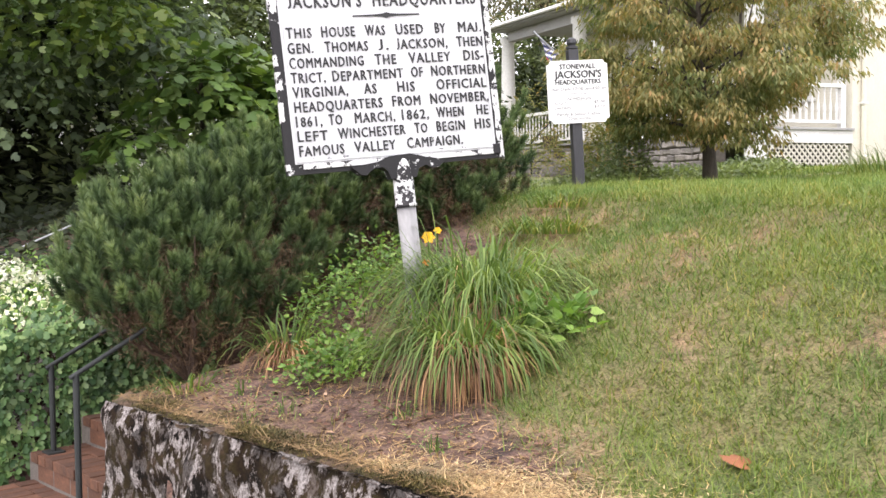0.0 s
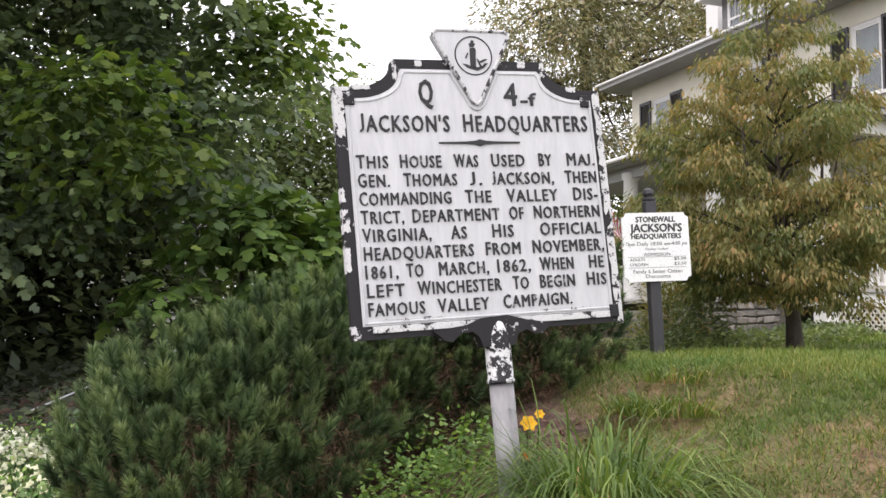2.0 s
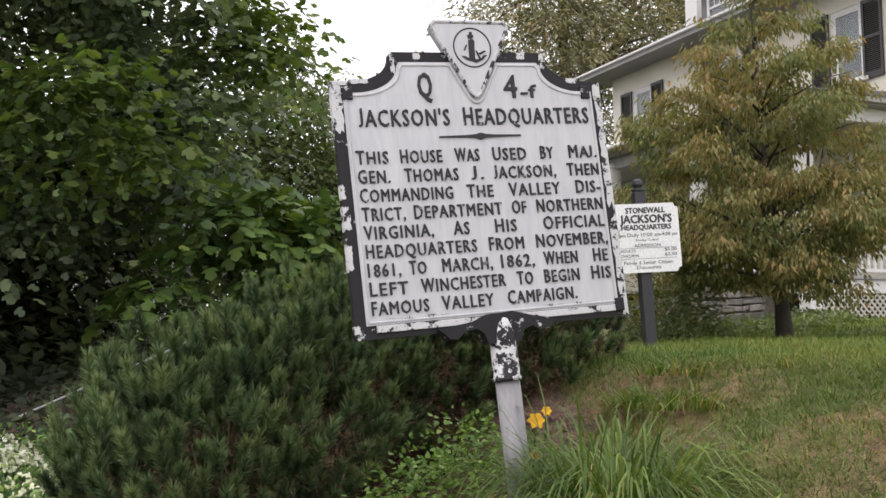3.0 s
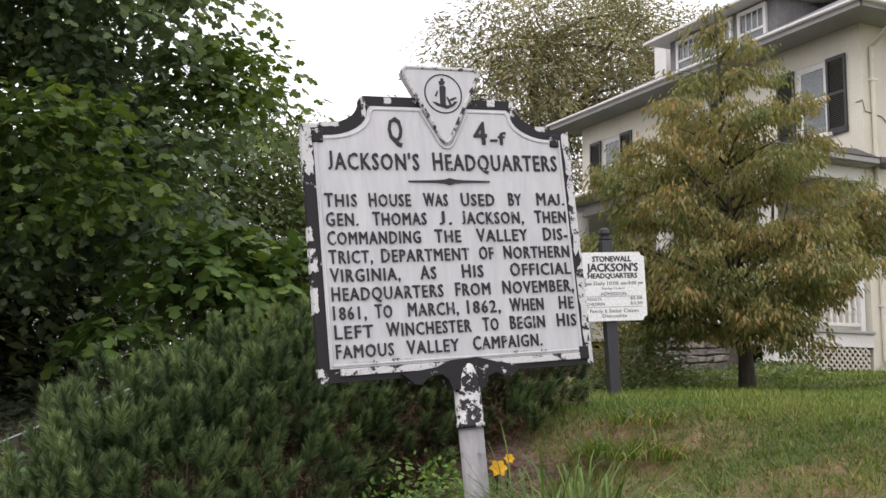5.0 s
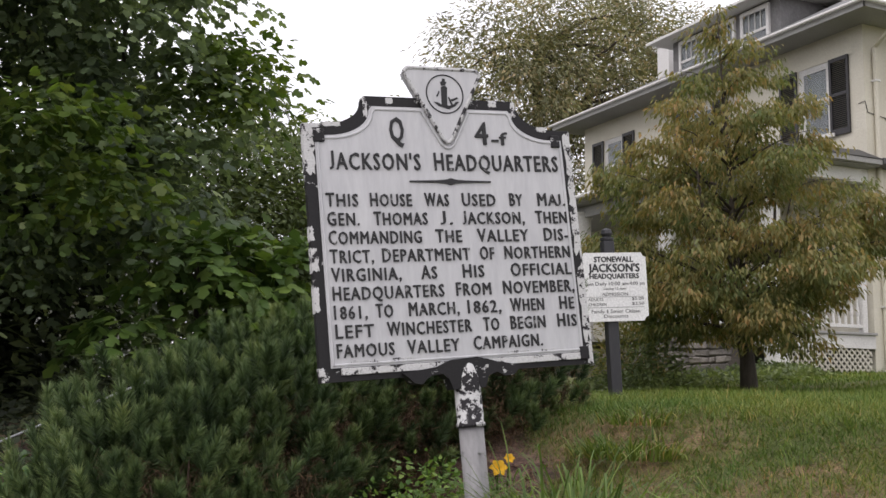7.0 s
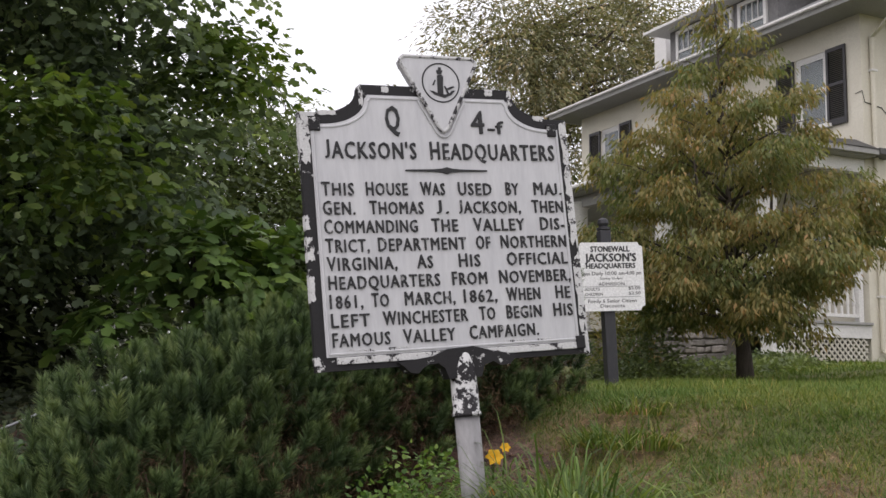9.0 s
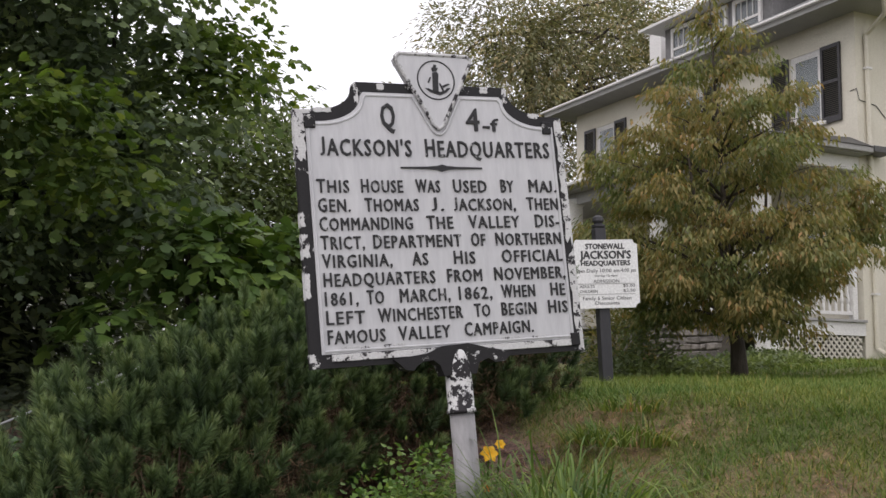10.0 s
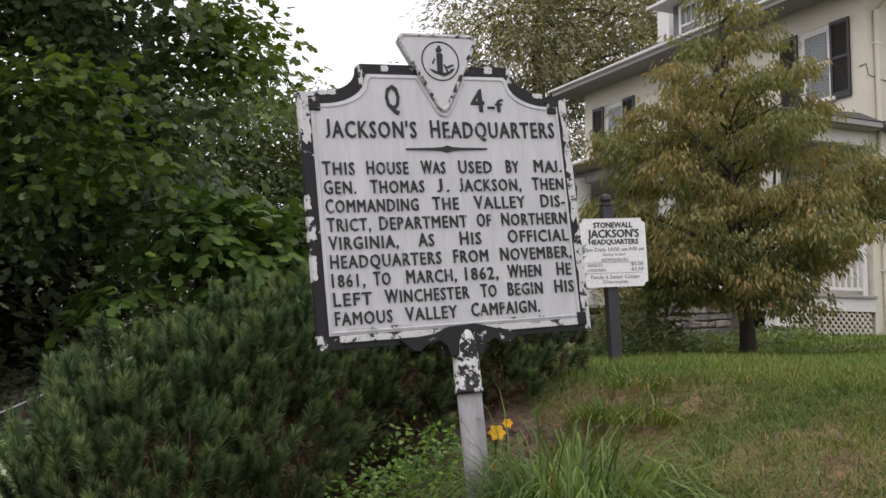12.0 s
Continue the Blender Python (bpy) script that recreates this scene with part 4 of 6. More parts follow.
# dormer
DX, DY0, DY1, DZ0, DZ1 = 17.05, 18.7, 22.55, 9.2, 10.65
dormer = boxed("dormer", DX + 0.05, DY0, DZ0, DX + 3.6, DY1, DZ1, SLATE, house, 0, "slate-hung dormer with white windows")
bm = bmesh.new()
o = 0.45
lo = [bm.verts.new(p) for p in ((DX - o, DY0 - o, DZ1), (DX + 4, DY0 - o, DZ1), (DX + 4, DY1 + o, DZ1), (DX - o, DY1 + o, DZ1))]
hi = [bm.verts.new(p) for p in ((DX + 1.9, (DY0 + DY1) / 2, DZ1 + 1.2), (DX + 4, (DY0 + DY1) / 2, DZ1 + 1.2))]
for q in ((lo[0], lo[1], hi[1], hi[0]), (lo[1], lo[2], hi[1]), (lo[2], lo[3], hi[0], hi[1]), (lo[3], lo[0], hi[0]), lo[::-1]):
    bm.faces.new(q)
part("roof", bm, SLATE, dormer)
bm = bmesh.new()
box(bm, DX - o - 0.02, DY0 - o - 0.02, DZ1 - 0.07, DX - o + 0.02, DY1 + o + 0.02, DZ1 - 0.003, 0.005)
box(bm, DX - o + 0.021, DY0 - o - 0.02, DZ1 - 0.07, DX + 3.2, DY0 - o + 0.02, DZ1 - 0.003, 0.005)
part("fascia", bm, WHITE_WOOD, dormer)
boxed("soffit", DX - o + 0.022, DY0 - o + 0.022, DZ1 - 0.05, DX + 3.2, DY1 + o - 0.022, DZ1 - 0.02, WHITE_WOOD, dormer, 0, "pale boarded soffit")
for a in (19.0, 20.15, 21.3):
    b = a + 0.95
    wf = part("window", ring(bmesh.new(), DX - 0.02, DX + 0.046, a, b, 9.39, 10.53, 0.09, 0.12, 0.1), WHITE_WOOD, dormer, "white dormer window")
    boxed("meeting_rail", DX - 0.01, a + 0.091, 9.94, DX + 0.04, b - 0.091, 10.0, WHITE_WOOD, wf)
    for q in (0.27, 0.46, 0.66):
        boxed("muntin", DX - 0.005, a + q, 10.001, DX + 0.03, a + q + 0.022, 10.429, WHITE_WOOD, wf)
    boxed("pane", DX + 0.012, a + 0.091, 9.511, DX + 0.02, b - 0.091, 9.939, GLASS, wf)
    boxed("pane", DX + 0.012, a + 0.091, 10.001, DX + 0.02, b - 0.091, 10.429, GLASS, wf)
bm = bmesh.new()
box(bm, 17.7, 23.5, 9.2, 18.3, 24.0, 11.0, 0.01)
box(bm, 17.66, 23.46, 11.001, 18.34, 24.04, 11.12, 0.01)
part("chimney", bm, WHITE_WOOD, house, "white painted chimney")

# ---- porch along the front ----
PXF, DECK = 13.65, 2.72
porch = thing("porch", pose(0, 0, 0), "white wooden porch with turned balusters and lattice", "porch")
boxed("deck", PXF - 0.06, HY0 - 0.08, DECK - 0.05, HX - 0.003, HY1 + 0.3, DECK, GREY_AND_SHADE, porch, 0.008)
boxed("skirt_board", PXF, HY0 - 0.03, DECK - 0.30, HX - 0.006, HY0 + 0.02, DECK - 0.052, WHITE_WOOD, porch, 0.006, "white skirt board")
boxed("skirt_board", PXF, HY0 + 0.021, DECK - 0.30, PXF + 0.04, HY0 + 0.9, DECK - 0.052, WHITE_WOOD, porch, 0.006, "white skirt board")
bm = bmesh.new()
y = HY0 + 0.0
for sgn in (1, -1):
    for k in range(-8, 24):
        xa = 13.85 + k * 0.135
        za, zb = 1.98, DECK - 0.302
        h = zb - za
        p, q = (xa, xa + h) if sgn > 0 else (xa + h, xa)
        v = []
        t0, t1 = 0.0, 1.0
        lo_x, hi_x = 13.95, HX - 0.1
        d = q - p
        ts = sorted(((lo_x - p) / d, (hi_x - p) / d))
        t0, t1 = max(t0, ts[0]), min(t1, ts[1])
        if t1 - t0 < 0.05:
            continue
        a, b = Vector((p + d * t0, y + 0.006 * sgn, za + h * t0)), Vector((p + d * t1, y + 0.006 * sgn, za + h * t1))
        nrm = (b - a).normalized().cross(Vector((0, 1, 0))) * 0.019
        c4 = [a + nrm, b + nrm, b - nrm, a - nrm]
        vv = [bm.verts.new(c + Vector((0, o2, 0))) for o2 in (-0.005, 0.005) for c in c4]
        for f in ((0, 1, 2, 3), (7, 6, 5, 4), (0, 4, 5, 1), (1, 5, 6, 2), (2, 6, 7, 3), (3, 7, 4, 0)):
            bm.faces.new([vv[i] for i in f])
part("lattice", bm, LATTICE, porch, "cream diagonal lattice screen")
boxed("corner_pier", PXF + 0.01, HY0 - 0.01, 1.7, PXF + 0.3, HY0 + 0.3, DECK - 0.302, WHITE_WOOD, porch, 0.01)
# a dark sheet stands in for the shade under the deck
boxed("cellar_shade", PXF + 0.5, HY0 + 0.5, 1.6, HX - 0.1, HY0 + 0.6, DECK - 0.31, SHADE_ROOM, porch)
# railings
bm = bmesh.new()
lathe(bm, [(0.026, 0), (0.026, 0.13), (0.02, 0.14), (0.034, 0.2), (0.032, 0.26), (0.016, 0.36), (0.013, 0.48), (0.02, 0.53), (0.014, 0.55), (0.024, 0.57), (0.024, 0.64)], 8)
bal = bpy.data.meshes.new("baluster")
bm.to_mesh(bal)
bm.free()
bal.materials.append(WHITE_WOOD)


def railing(ax, ay, bx, by):
    """Rails and balusters between two points of the deck's edge."""
    a, b = Vector((ax, ay, 0)), Vector((bx, by, 0))
    d = (b - a).normalized()
    side = Vector((-d.y, d.x, 0))
    for nm, z0, z1, w in (("bottom_rail", DECK + 0.09, DECK + 0.15, 0.04), ("top_rail", DECK + 0.79, DECK + 0.86, 0.05)):
        bm = bmesh.new()
        v = [bm.verts.new(p + side * k + Vector((0, 0, z))) for z in (z0, z1) for p, k in ((a, -w), (b, -w), (b, w), (a, w))]
        for f in ((3, 2, 1, 0), (4, 5, 6, 7), (0, 1, 5, 4), (1, 2, 6, 5), (2, 3, 7, 6), (3, 0, 4, 7)):
            bm.faces.new([v[i] for i in f])
        part(nm, bm, WHITE_WOOD, porch)
    n = int((b - a).length / 0.155)
    for k in range(n):
        o2 = new("baluster", bal)
        o2.parent = porch
        o2.location = a + d * ((k + 0.5) * (b - a).length / n) + Vector((0, 0, DECK + 0.15))


COLS = (HY0 + 0.12, 18.6, 21.7, 25.3)
railing(PXF + 0.3, HY0 + 0.06, HX - 0.28, HY0 + 0.06)
railing(PXF + 0.1, HY0 + 0.35, PXF + 0.1, 18.4)
railing(PXF + 0.1, 21.95, PXF + 0.1, 25.05)
boxed("newel", HX - 0.28, HY0 + 0.0, DECK, HX - 0.16, HY0 + 0.12, DECK + 1.0, WHITE_WOOD, porch, 0.01)
for cy in COLS:
    bm = lathe(bmesh.new(), [(0.24, DECK), (0.24, DECK + 0.1), (0.2, DECK + 0.14), (0.2, DECK + 0.9), (0.165, 5.55), (0.21, 5.6), (0.21, 5.72)], 20, (PXF + 0.12, cy + 0.05, 0))
    part("column", bm, WHITE_WOOD, porch, "round white porch column", True)
# porch roof
PE = 5.98
bm = bmesh.new()
q = [(PXF - 0.42, HY0 - 0.38, PE), (HX - 0.003, HY0 - 0.38, PE), (HX - 0.003, HY1 + 0.4, PE), (PXF - 0.42, HY1 + 0.4, PE)]
t = [(PXF + 0.5, HY0 + 0.2, PE + 0.14), (HX - 0.003, HY0 + 0.2, PE + 0.3), (HX - 0.003, HY1, PE + 0.3), (PXF + 0.5, HY1, PE + 0.14)]
lo, hi = [bm.verts.new(p) for p in q], [bm.verts.new(p) for p in t]
for k in range(4):
    bm.faces.new((lo[k], lo[(k + 1) % 4], hi[(k + 1) % 4], hi[k]))
bm.faces.new(hi)
bm.faces.new(lo[::-1])
part("roof", bm, TIN, porch, "dull grey metal porch roof")
boxed("roof_return", HX, HY0 - 0.38, PE - 0.09, HX + 0.55, HY0 - 0.003, PE + 0.03, TIN, porch, 0.01)
boxed("ceiling", PXF - 0.318, HY0 - 0.279, PE - 0.13, HX - 0.004, HY1 + 0.28, PE - 0.1, GREY_AND_SHADE, porch)
for q in ((PXF - 0.4, HY0 - 0.36, PXF - 0.32, HY1 + 0.36), (PXF - 0.319, HY0 - 0.36, HX - 0.004, HY0 - 0.28)):
    boxed("fascia", q[0], q[1], PE - 0.11, q[2], q[3], PE - 0.004, GREY_AND_SHADE, porch, 0.01)
bm = bmesh.new()
tube(bm, [(PXF - 0.46, HY0 - 0.4, PE - 0.03), (PXF - 0.46, HY1 + 0.4, PE - 0.03)], 0.05, 8)
part("gutter", bm, WHITE_WOOD, porch)
# the street beam's shade under the eave is put into its grey colour
boxed("beam", PXF + 0.03, HY0, PE - 0.4, PXF + 0.22, HY1, PE - 0.132, GREY_AND_SHADE, porch, 0.01)
boxed("beam", PXF + 0.241, HY0, PE - 0.4, HX - 0.006, HY0 + 0.2, PE - 0.132, WHITE_WOOD, porch, 0.01)


# stone piers and foundation
def stone_block(name, x, y0, y1, z0, z1, label, depth=0.5):
    """Rough coursed stones facing the street."""
    t = thing(name, pose(x, y0, z0), label, "stonework", kind="structure")
    boxed("mortar_core", 0.03, 0.02, -0.3, depth, y1 - y0 - 0.02, z1 - z0 - 0.02, MORTAR, t)
    z = 0.0
    while z < z1 - z0 - 0.06:
        h = min(rng.uniform(0.12, 0.24), z1 - z0 - z)
        y = 0.0
        while y < y1 - y0 - 0.02:
            w = min(rng.uniform(0.2, 0.5), y1 - y0 - y)
            bm = box(bmesh.new(), -rng.uniform(0.0, 0.05), y + 0.01, z + 0.01, 0.12, y + w - 0.01, z + h - 0.01)
            for v in bm.verts:
                v.co += Vector(rng.normal(0, 0.012, 3))
            bmesh.ops.bevel(bm, geom=list(bm.edges), offset=0.02, segments=1, affect="EDGES")
            part("stone", bm, STONE, t)
            y += w
        z += h
    boxed("cap_stone", -0.06, -0.04, z1 - z0 + 0.002, depth + 0.05, y1 - y0 + 0.04, z1 - z0 + 0.08, STONE, t, 0.015)
    return t


stone_block("stone_foundation", PXF - 0.3, 16.42, 18.5, 1.75, 2.56, "grey rubble stone porch foundation", 0.4)
stone_block("stone_footing", PXF - 0.02, 23.4, 25.4, 1.6, 2.56, "grey rubble stone footing of the porch", 0.4)
stone_block("stone_pier", PXF - 0.6, 21.9, 23.3, 1.6, 2.5, "grey stone pier beside the porch steps", 0.5)
boxed("pale_ledge", -0.12, 1.95, 0.895, 0.25, 2.35, 0.99, WHITE_WOOD, bpy.data.objects["stone_foundation"], 0.01)
entry_steps = thing("entry_steps", pose(PXF, 0, 0), "grey stone steps up to the porch", "steps", kind="structure")
for k in range(4):
    boxed("tread", -0.4 - 0.32 * (3 - k), 18.8, 1.6, -0.085 - 0.32 * (3 - k), 21.6, 1.95 + 0.18 * k, STONE, entry_steps, 0.015)


def pot(x, y, z, r):
    t = thing("planter_pot", pose(x, y, z), "dark clay planter pot on the stone pier", "plant pot", group="porch pots")
    part("pot_body", lathe(bmesh.new(), [(r * 0.7, 0), (r * 0.95, r * 1.3), (r * 1.05, r * 1.35), (r * 1.05, r * 1.6), (r * 0.9, r * 1.6), (r * 0.85, r * 1.4)], 16), CLAY, t)


pot(PXF - 0.3, 22.45, 2.582, 0.2)
pot(PXF - 0.24, 17.7, 2.643, 0.2)
rail2 = thing("porch_handrail", pose(PXF - 1.2, 21.8, 1.75), "dark iron handrail of the porch steps", "handrail")
part("post", tube(bmesh.new(), [(0, 0, 0), (0, 0, 0.95)], 0.025, 8), IRON, rail2)
part("post", tube(bmesh.new(), [(1.15, 0, 0.9), (1.15, 0, 1.95)], 0.025, 8), IRON, rail2)
part("rail", tube(bmesh.new(), [(0, 0, 0.95), (1.0, 0, 1.93), (1.5, 0, 1.95)], 0.025, 8), IRON, rail2)

# flag on a slanted pole
flag = thing("flag", pose(PXF - 0.316, 21.12, 4.3) @ Matrix.Scale(1.6, 4), "striped red and white flag with starred blue field", "flag")
part("pole", tube(bmesh.new(), [(0.3, 0.0, -0.25), (-0.55, 0.35, 0.62)], 0.016, 8), STEEL, flag)
nu, nv = 27, 13
v = np.zeros((nu, nv + 1, 3))
for i in range(nu):
    for j in range(nv + 1):
        f, g = i / (nu - 1), j / nv
        hoist = Vector((-0.52, 0.33, 0.58)) + Vector((0.5, -0.2, -0.5)) * g
        v[i, j] = hoist + Vector((0.35 * f * (0.7 - g) + 0.03 * math.sin(9 * f + 4 * g), -0.75 * f * (0.6 + 0.1 * math.sin(5 * g)) + 0.05 * math.sin(7 * g + 3 * f), -0.78 * f - 0.05 * f * f))
a = np.arange(nu * (nv + 1)).reshape(nu, nv + 1)
me = np_mesh("cloth", v.reshape(-1, 3), np.stack([a[:-1, :-1], a[1:, :-1], a[1:, 1:], a[:-1, 1:]], -1).reshape(-1, 4))
me.materials.append(FLAG_RED), me.materials.append(FLAG_WHITE), me.materials.append(FLAG_BLUE)
for p in me.polygons:
    i, j = divmod(p.index, nv)
    p.material_index = (2 if (i + j) % 3 else 1) if i < 11 and j < 7 else j % 2
cloth = new("cloth", me)
cloth.parent = flag

# pale neighbouring house far behind the trees
nb = thing("neighbour_house", pose(3.9, 26.5, 0.9, 0, 0, 12), "distant pale clapboard house behind the trees", "house")
boxed("wall", -1.5, 0, -0.5, 1.5, 6, 2.6, CLAPBOARD, nb)
for k in range(13):
    boxed("clapboard", -1.52, -0.03, 0.0 + 0.2 * k, 1.52, -0.004, 0.19 + 0.2 * k, CLAPBOARD, nb, 0.006)
bm = bmesh.new()
v = [bm.verts.new(p) for p in ((-1.9, -0.5, 2.55), (1.9, -0.5, 2.55), (1.9, 6.5, 2.55), (-1.9, 6.5, 2.55), (-1.9, 3, 4.6), (1.9, 3, 4.6))]
for f in ((0, 1, 5, 4), (2, 3, 4, 5), (3, 0, 4), (1, 2, 5), (3, 2, 1, 0)):
    bm.faces.new([v[i] for i in f])
part("roof", bm, SLATE, nb)


# ---- plants ----
def unit(v):
    return v / np.maximum(np.linalg.norm(v, axis=-1, keepdims=True), 1e-9)


SHAPES = {
    "oval": (np.array([(0, 0, 0), (0.45, 0.26, 0.07), (1, 0, -0.06), (0.45, -0.26, 0.07)]), np.array([(0, 1, 2), (0, 2, 3)])),
    "long": (np.array([(0, 0, 0), (0.4, 0.17, 0.05), (1, 0, -0.12), (0.4, -0.17, 0.05)]), np.array([(0, 1, 2), (0, 2, 3)])),
    "lobed": (np.array([(0.3, 0, 0.05), (0, 0, 0), (0.02, 0.3, 0), (0.3, 0.52, -0.04), (0.38, 0.25, 0.02), (0.72, 0.36, -0.05), (1, 0, -0.08), (0.72, -0.36, -0.05), (0.38, -0.25, 0.02), (0.3, -0.52, -0.04), (0.02, -0.3, 0)]),
              np.array([(0, k, k % 10 + 1) for k in range(1, 11)])),
    "heart": (np.array([(0.25, 0, -0.03), (0, 0, 0), (-0.08, 0.3, 0.03), (0.35, 0.42, 0.02), (1, 0, -0.08), (0.35, -0.42, 0.02), (-0.08, -0.3, 0.03)]), np.array([(0, k, k % 6 + 1) for k in range(1, 7)])),
}


def leaf_mesh(name, P, D, N, L, shape):
    """Leaves at P, tips along D, upper sides along N, of lengths L."""
    tv, tf = SHAPES[shape]
    D = unit(D)
    S = unit(np.cross(N, D))
    N = np.cross(D, S)
    v = P[:, None] + L[:, None, None] * (tv[None, :, 0:1] * D[:, None] + tv[None, :, 1:2] * S[:, None] + tv[None, :, 2:3] * N[:, None])
    f = tf[None] + (np.arange(len(P)) * len(tv))[:, None, None]
    return np_mesh(name, v.reshape(-1, 3), f.reshape(-1, 3))


def in_blobs(r, blobs, n, inner=0.5):
    """n points in the outer part of a set of ellipsoids (cx, cy, cz, rx, ry, rz)."""
    b = np.array(blobs)
    wt = (b[:, 3] * b[:, 4] * b[:, 5]) ** 0.67
    k = r.choice(len(b), n, p=wt / wt.sum())
    d = unit(r.normal(size=(n, 3)))
    q = (inner ** 3 + (1 - inner ** 3) * r.random(n)) ** (1 / 3)
    return b[k, :3] + d * q[:, None] * b[k, 3:6], d


def foliage(r, name, centres, outward, per, spread_r, L, shape, mat, parent, droop=0.4, label="", flat=0.6, sag=0.0):
    """Leaves in clumps round the centres."""
    n = len(centres) * per
    c, o = np.repeat(centres, per, 0), np.repeat(outward, per, 0)
    g = r.normal(size=(n, 3)) * np.array([1, 1, flat])
    P = c + g * spread_r * 0.6
    P[:, 2] -= sag * spread_r * (g[:, 0] ** 2 + g[:, 1] ** 2)
    D = unit(g + 0.6 * o + r.normal(size=(n, 3)) * 0.5)
    D[:, 2] -= droop
    N = unit(np.stack([r.normal(size=n) * 0.5, r.normal(size=n) * 0.5, np.ones(n)], -1) + 0.3 * o)
    me = leaf_mesh(name, P, D, N, L * r.uniform(0.65, 1.2, n), shape)
    return finish(name, me, mat, parent, label)


def limbs(r, parent, start, targets, r0, bark, name="branch", seg=7, sag=0.1):
    for t in targets:
        a, b = Vector(start), Vector(t)
        d = b - a
        pts = [a + d * f + Vector((0, 0, sag * d.length * math.sin(math.pi * f))) + Vector(r.normal(0, 0.025, 3)) * d.length * (0 < f < 1) for f in (0, 0.25, 0.5, 0.75, 1)]
        part(name, tube(bmesh.new(), pts, [r0 * k for k in (1, 0.75, 0.55, 0.35, 0.12)], seg), bark, parent, smooth=True)


def tree(seed, name, base, trunk, r0, blobs, clumps, per, spread_r, L, shape, mat, label, bark=BARK, droop=0.4, inner=0.5, n_limbs=10, extra=None, flat=0.6, sag=0.0):
    r = np.random.default_rng(seed)
    t = thing(name, pose(*base), label, "tree")
    inv = np.array(base)
    tp = [Vector(p) - Vector(base) for p in trunk]
    part("trunk", tube(bmesh.new(), tp, [r0 * (1.25 - 0.9 * k / (len(tp) - 1)) if k else r0 * 1.5 for k in range(len(tp))], 12), bark, t, smooth=True)
    c, o = in_blobs(r, [(b[0] - inv[0], b[1] - inv[1], b[2] - inv[2], *b[3:]) for b in blobs], clumps, inner)
    foliage(r, "crown", c, o, per, spread_r, L, shape, mat, t, droop, "", flat, sag)
    limbs(r, t, tp[len(tp) // 2], c[r.choice(len(c), n_limbs)], r0 * 0.35, bark)
    limbs(r, t, tp[-1], c[r.choice(len(c), n_limbs // 2)], r0 * 0.3, bark)
    if extra:
        for blobs2, n2, per2, mat2, L2 in extra:
            c, o = in_blobs(r, [(b[0] - inv[0], b[1] - inv[1], b[2] - inv[2], *b[3:]) for b in blobs2], n2, 0.2)
            # these clumps look sunlit by their colour alone
            foliage(r, "sunlit_colour_leaves", c, o, per2, spread_r, L2, shape, mat2, t, droop, "leaves coloured yellow-green as if sunlit", flat, sag)
    return t


# the small dogwood turning brown, in front of the porch
r = np.random.default_rng(21)
DW = (8.8, 10.8, 1.58)
dog = thing("dogwood_tree", pose(*DW), "small dogwood with drooping olive and reddish leaves", "tree")
stem = [Vector(p) for p in ((0.0, 0, -0.15), (-0.03, 0, 0.4), (-0.1, 0.02, 0.8), (-0.16, 0, 1.4), (-0.22, 0.0, 2.4), (-0.3, 0, 3.5), (-0.36, 0, 4.6))]
part("trunk", tube(bmesh.new(), stem, [0.12, 0.085, 0.07, 0.045, 0.028, 0.017, 0.006], 12), BARK, dog, smooth=True)
for ends in (((-0.08, 0.0, 0.7), (-0.45, -0.1, 1.2), (-0.75, -0.15, 2.0), (-0.9, -0.15, 2.9)), ((-0.1, 0.0, 0.8), (0.3, 0.05, 1.25), (0.55, 0.1, 2.1), (0.6, 0.1, 3.0)), ((-0.12, 0.0, 1.0), (0.0, 0.3, 1.6), (0.1, 0.5, 2.5)), ((-0.12, 0.0, 0.9), (0.15, -0.35, 1.5), (0.25, -0.5, 2.3))):
    part("limb", tube(bmesh.new(), [Vector(p) for p in ends], [0.045, 0.032, 0.02, 0.008][-len(ends):], 8), BARK, dog, smooth=True)
tips, outs = [], []
tiers = [(z, j / m) for z, m in ((0.75, 6), (1.05, 8), (1.4, 9), (1.8, 9), (2.2, 9), (2.6, 8), (3.0, 7), (3.4, 5), (3.8, 3), (4.15, 2)) for j in range(m)]
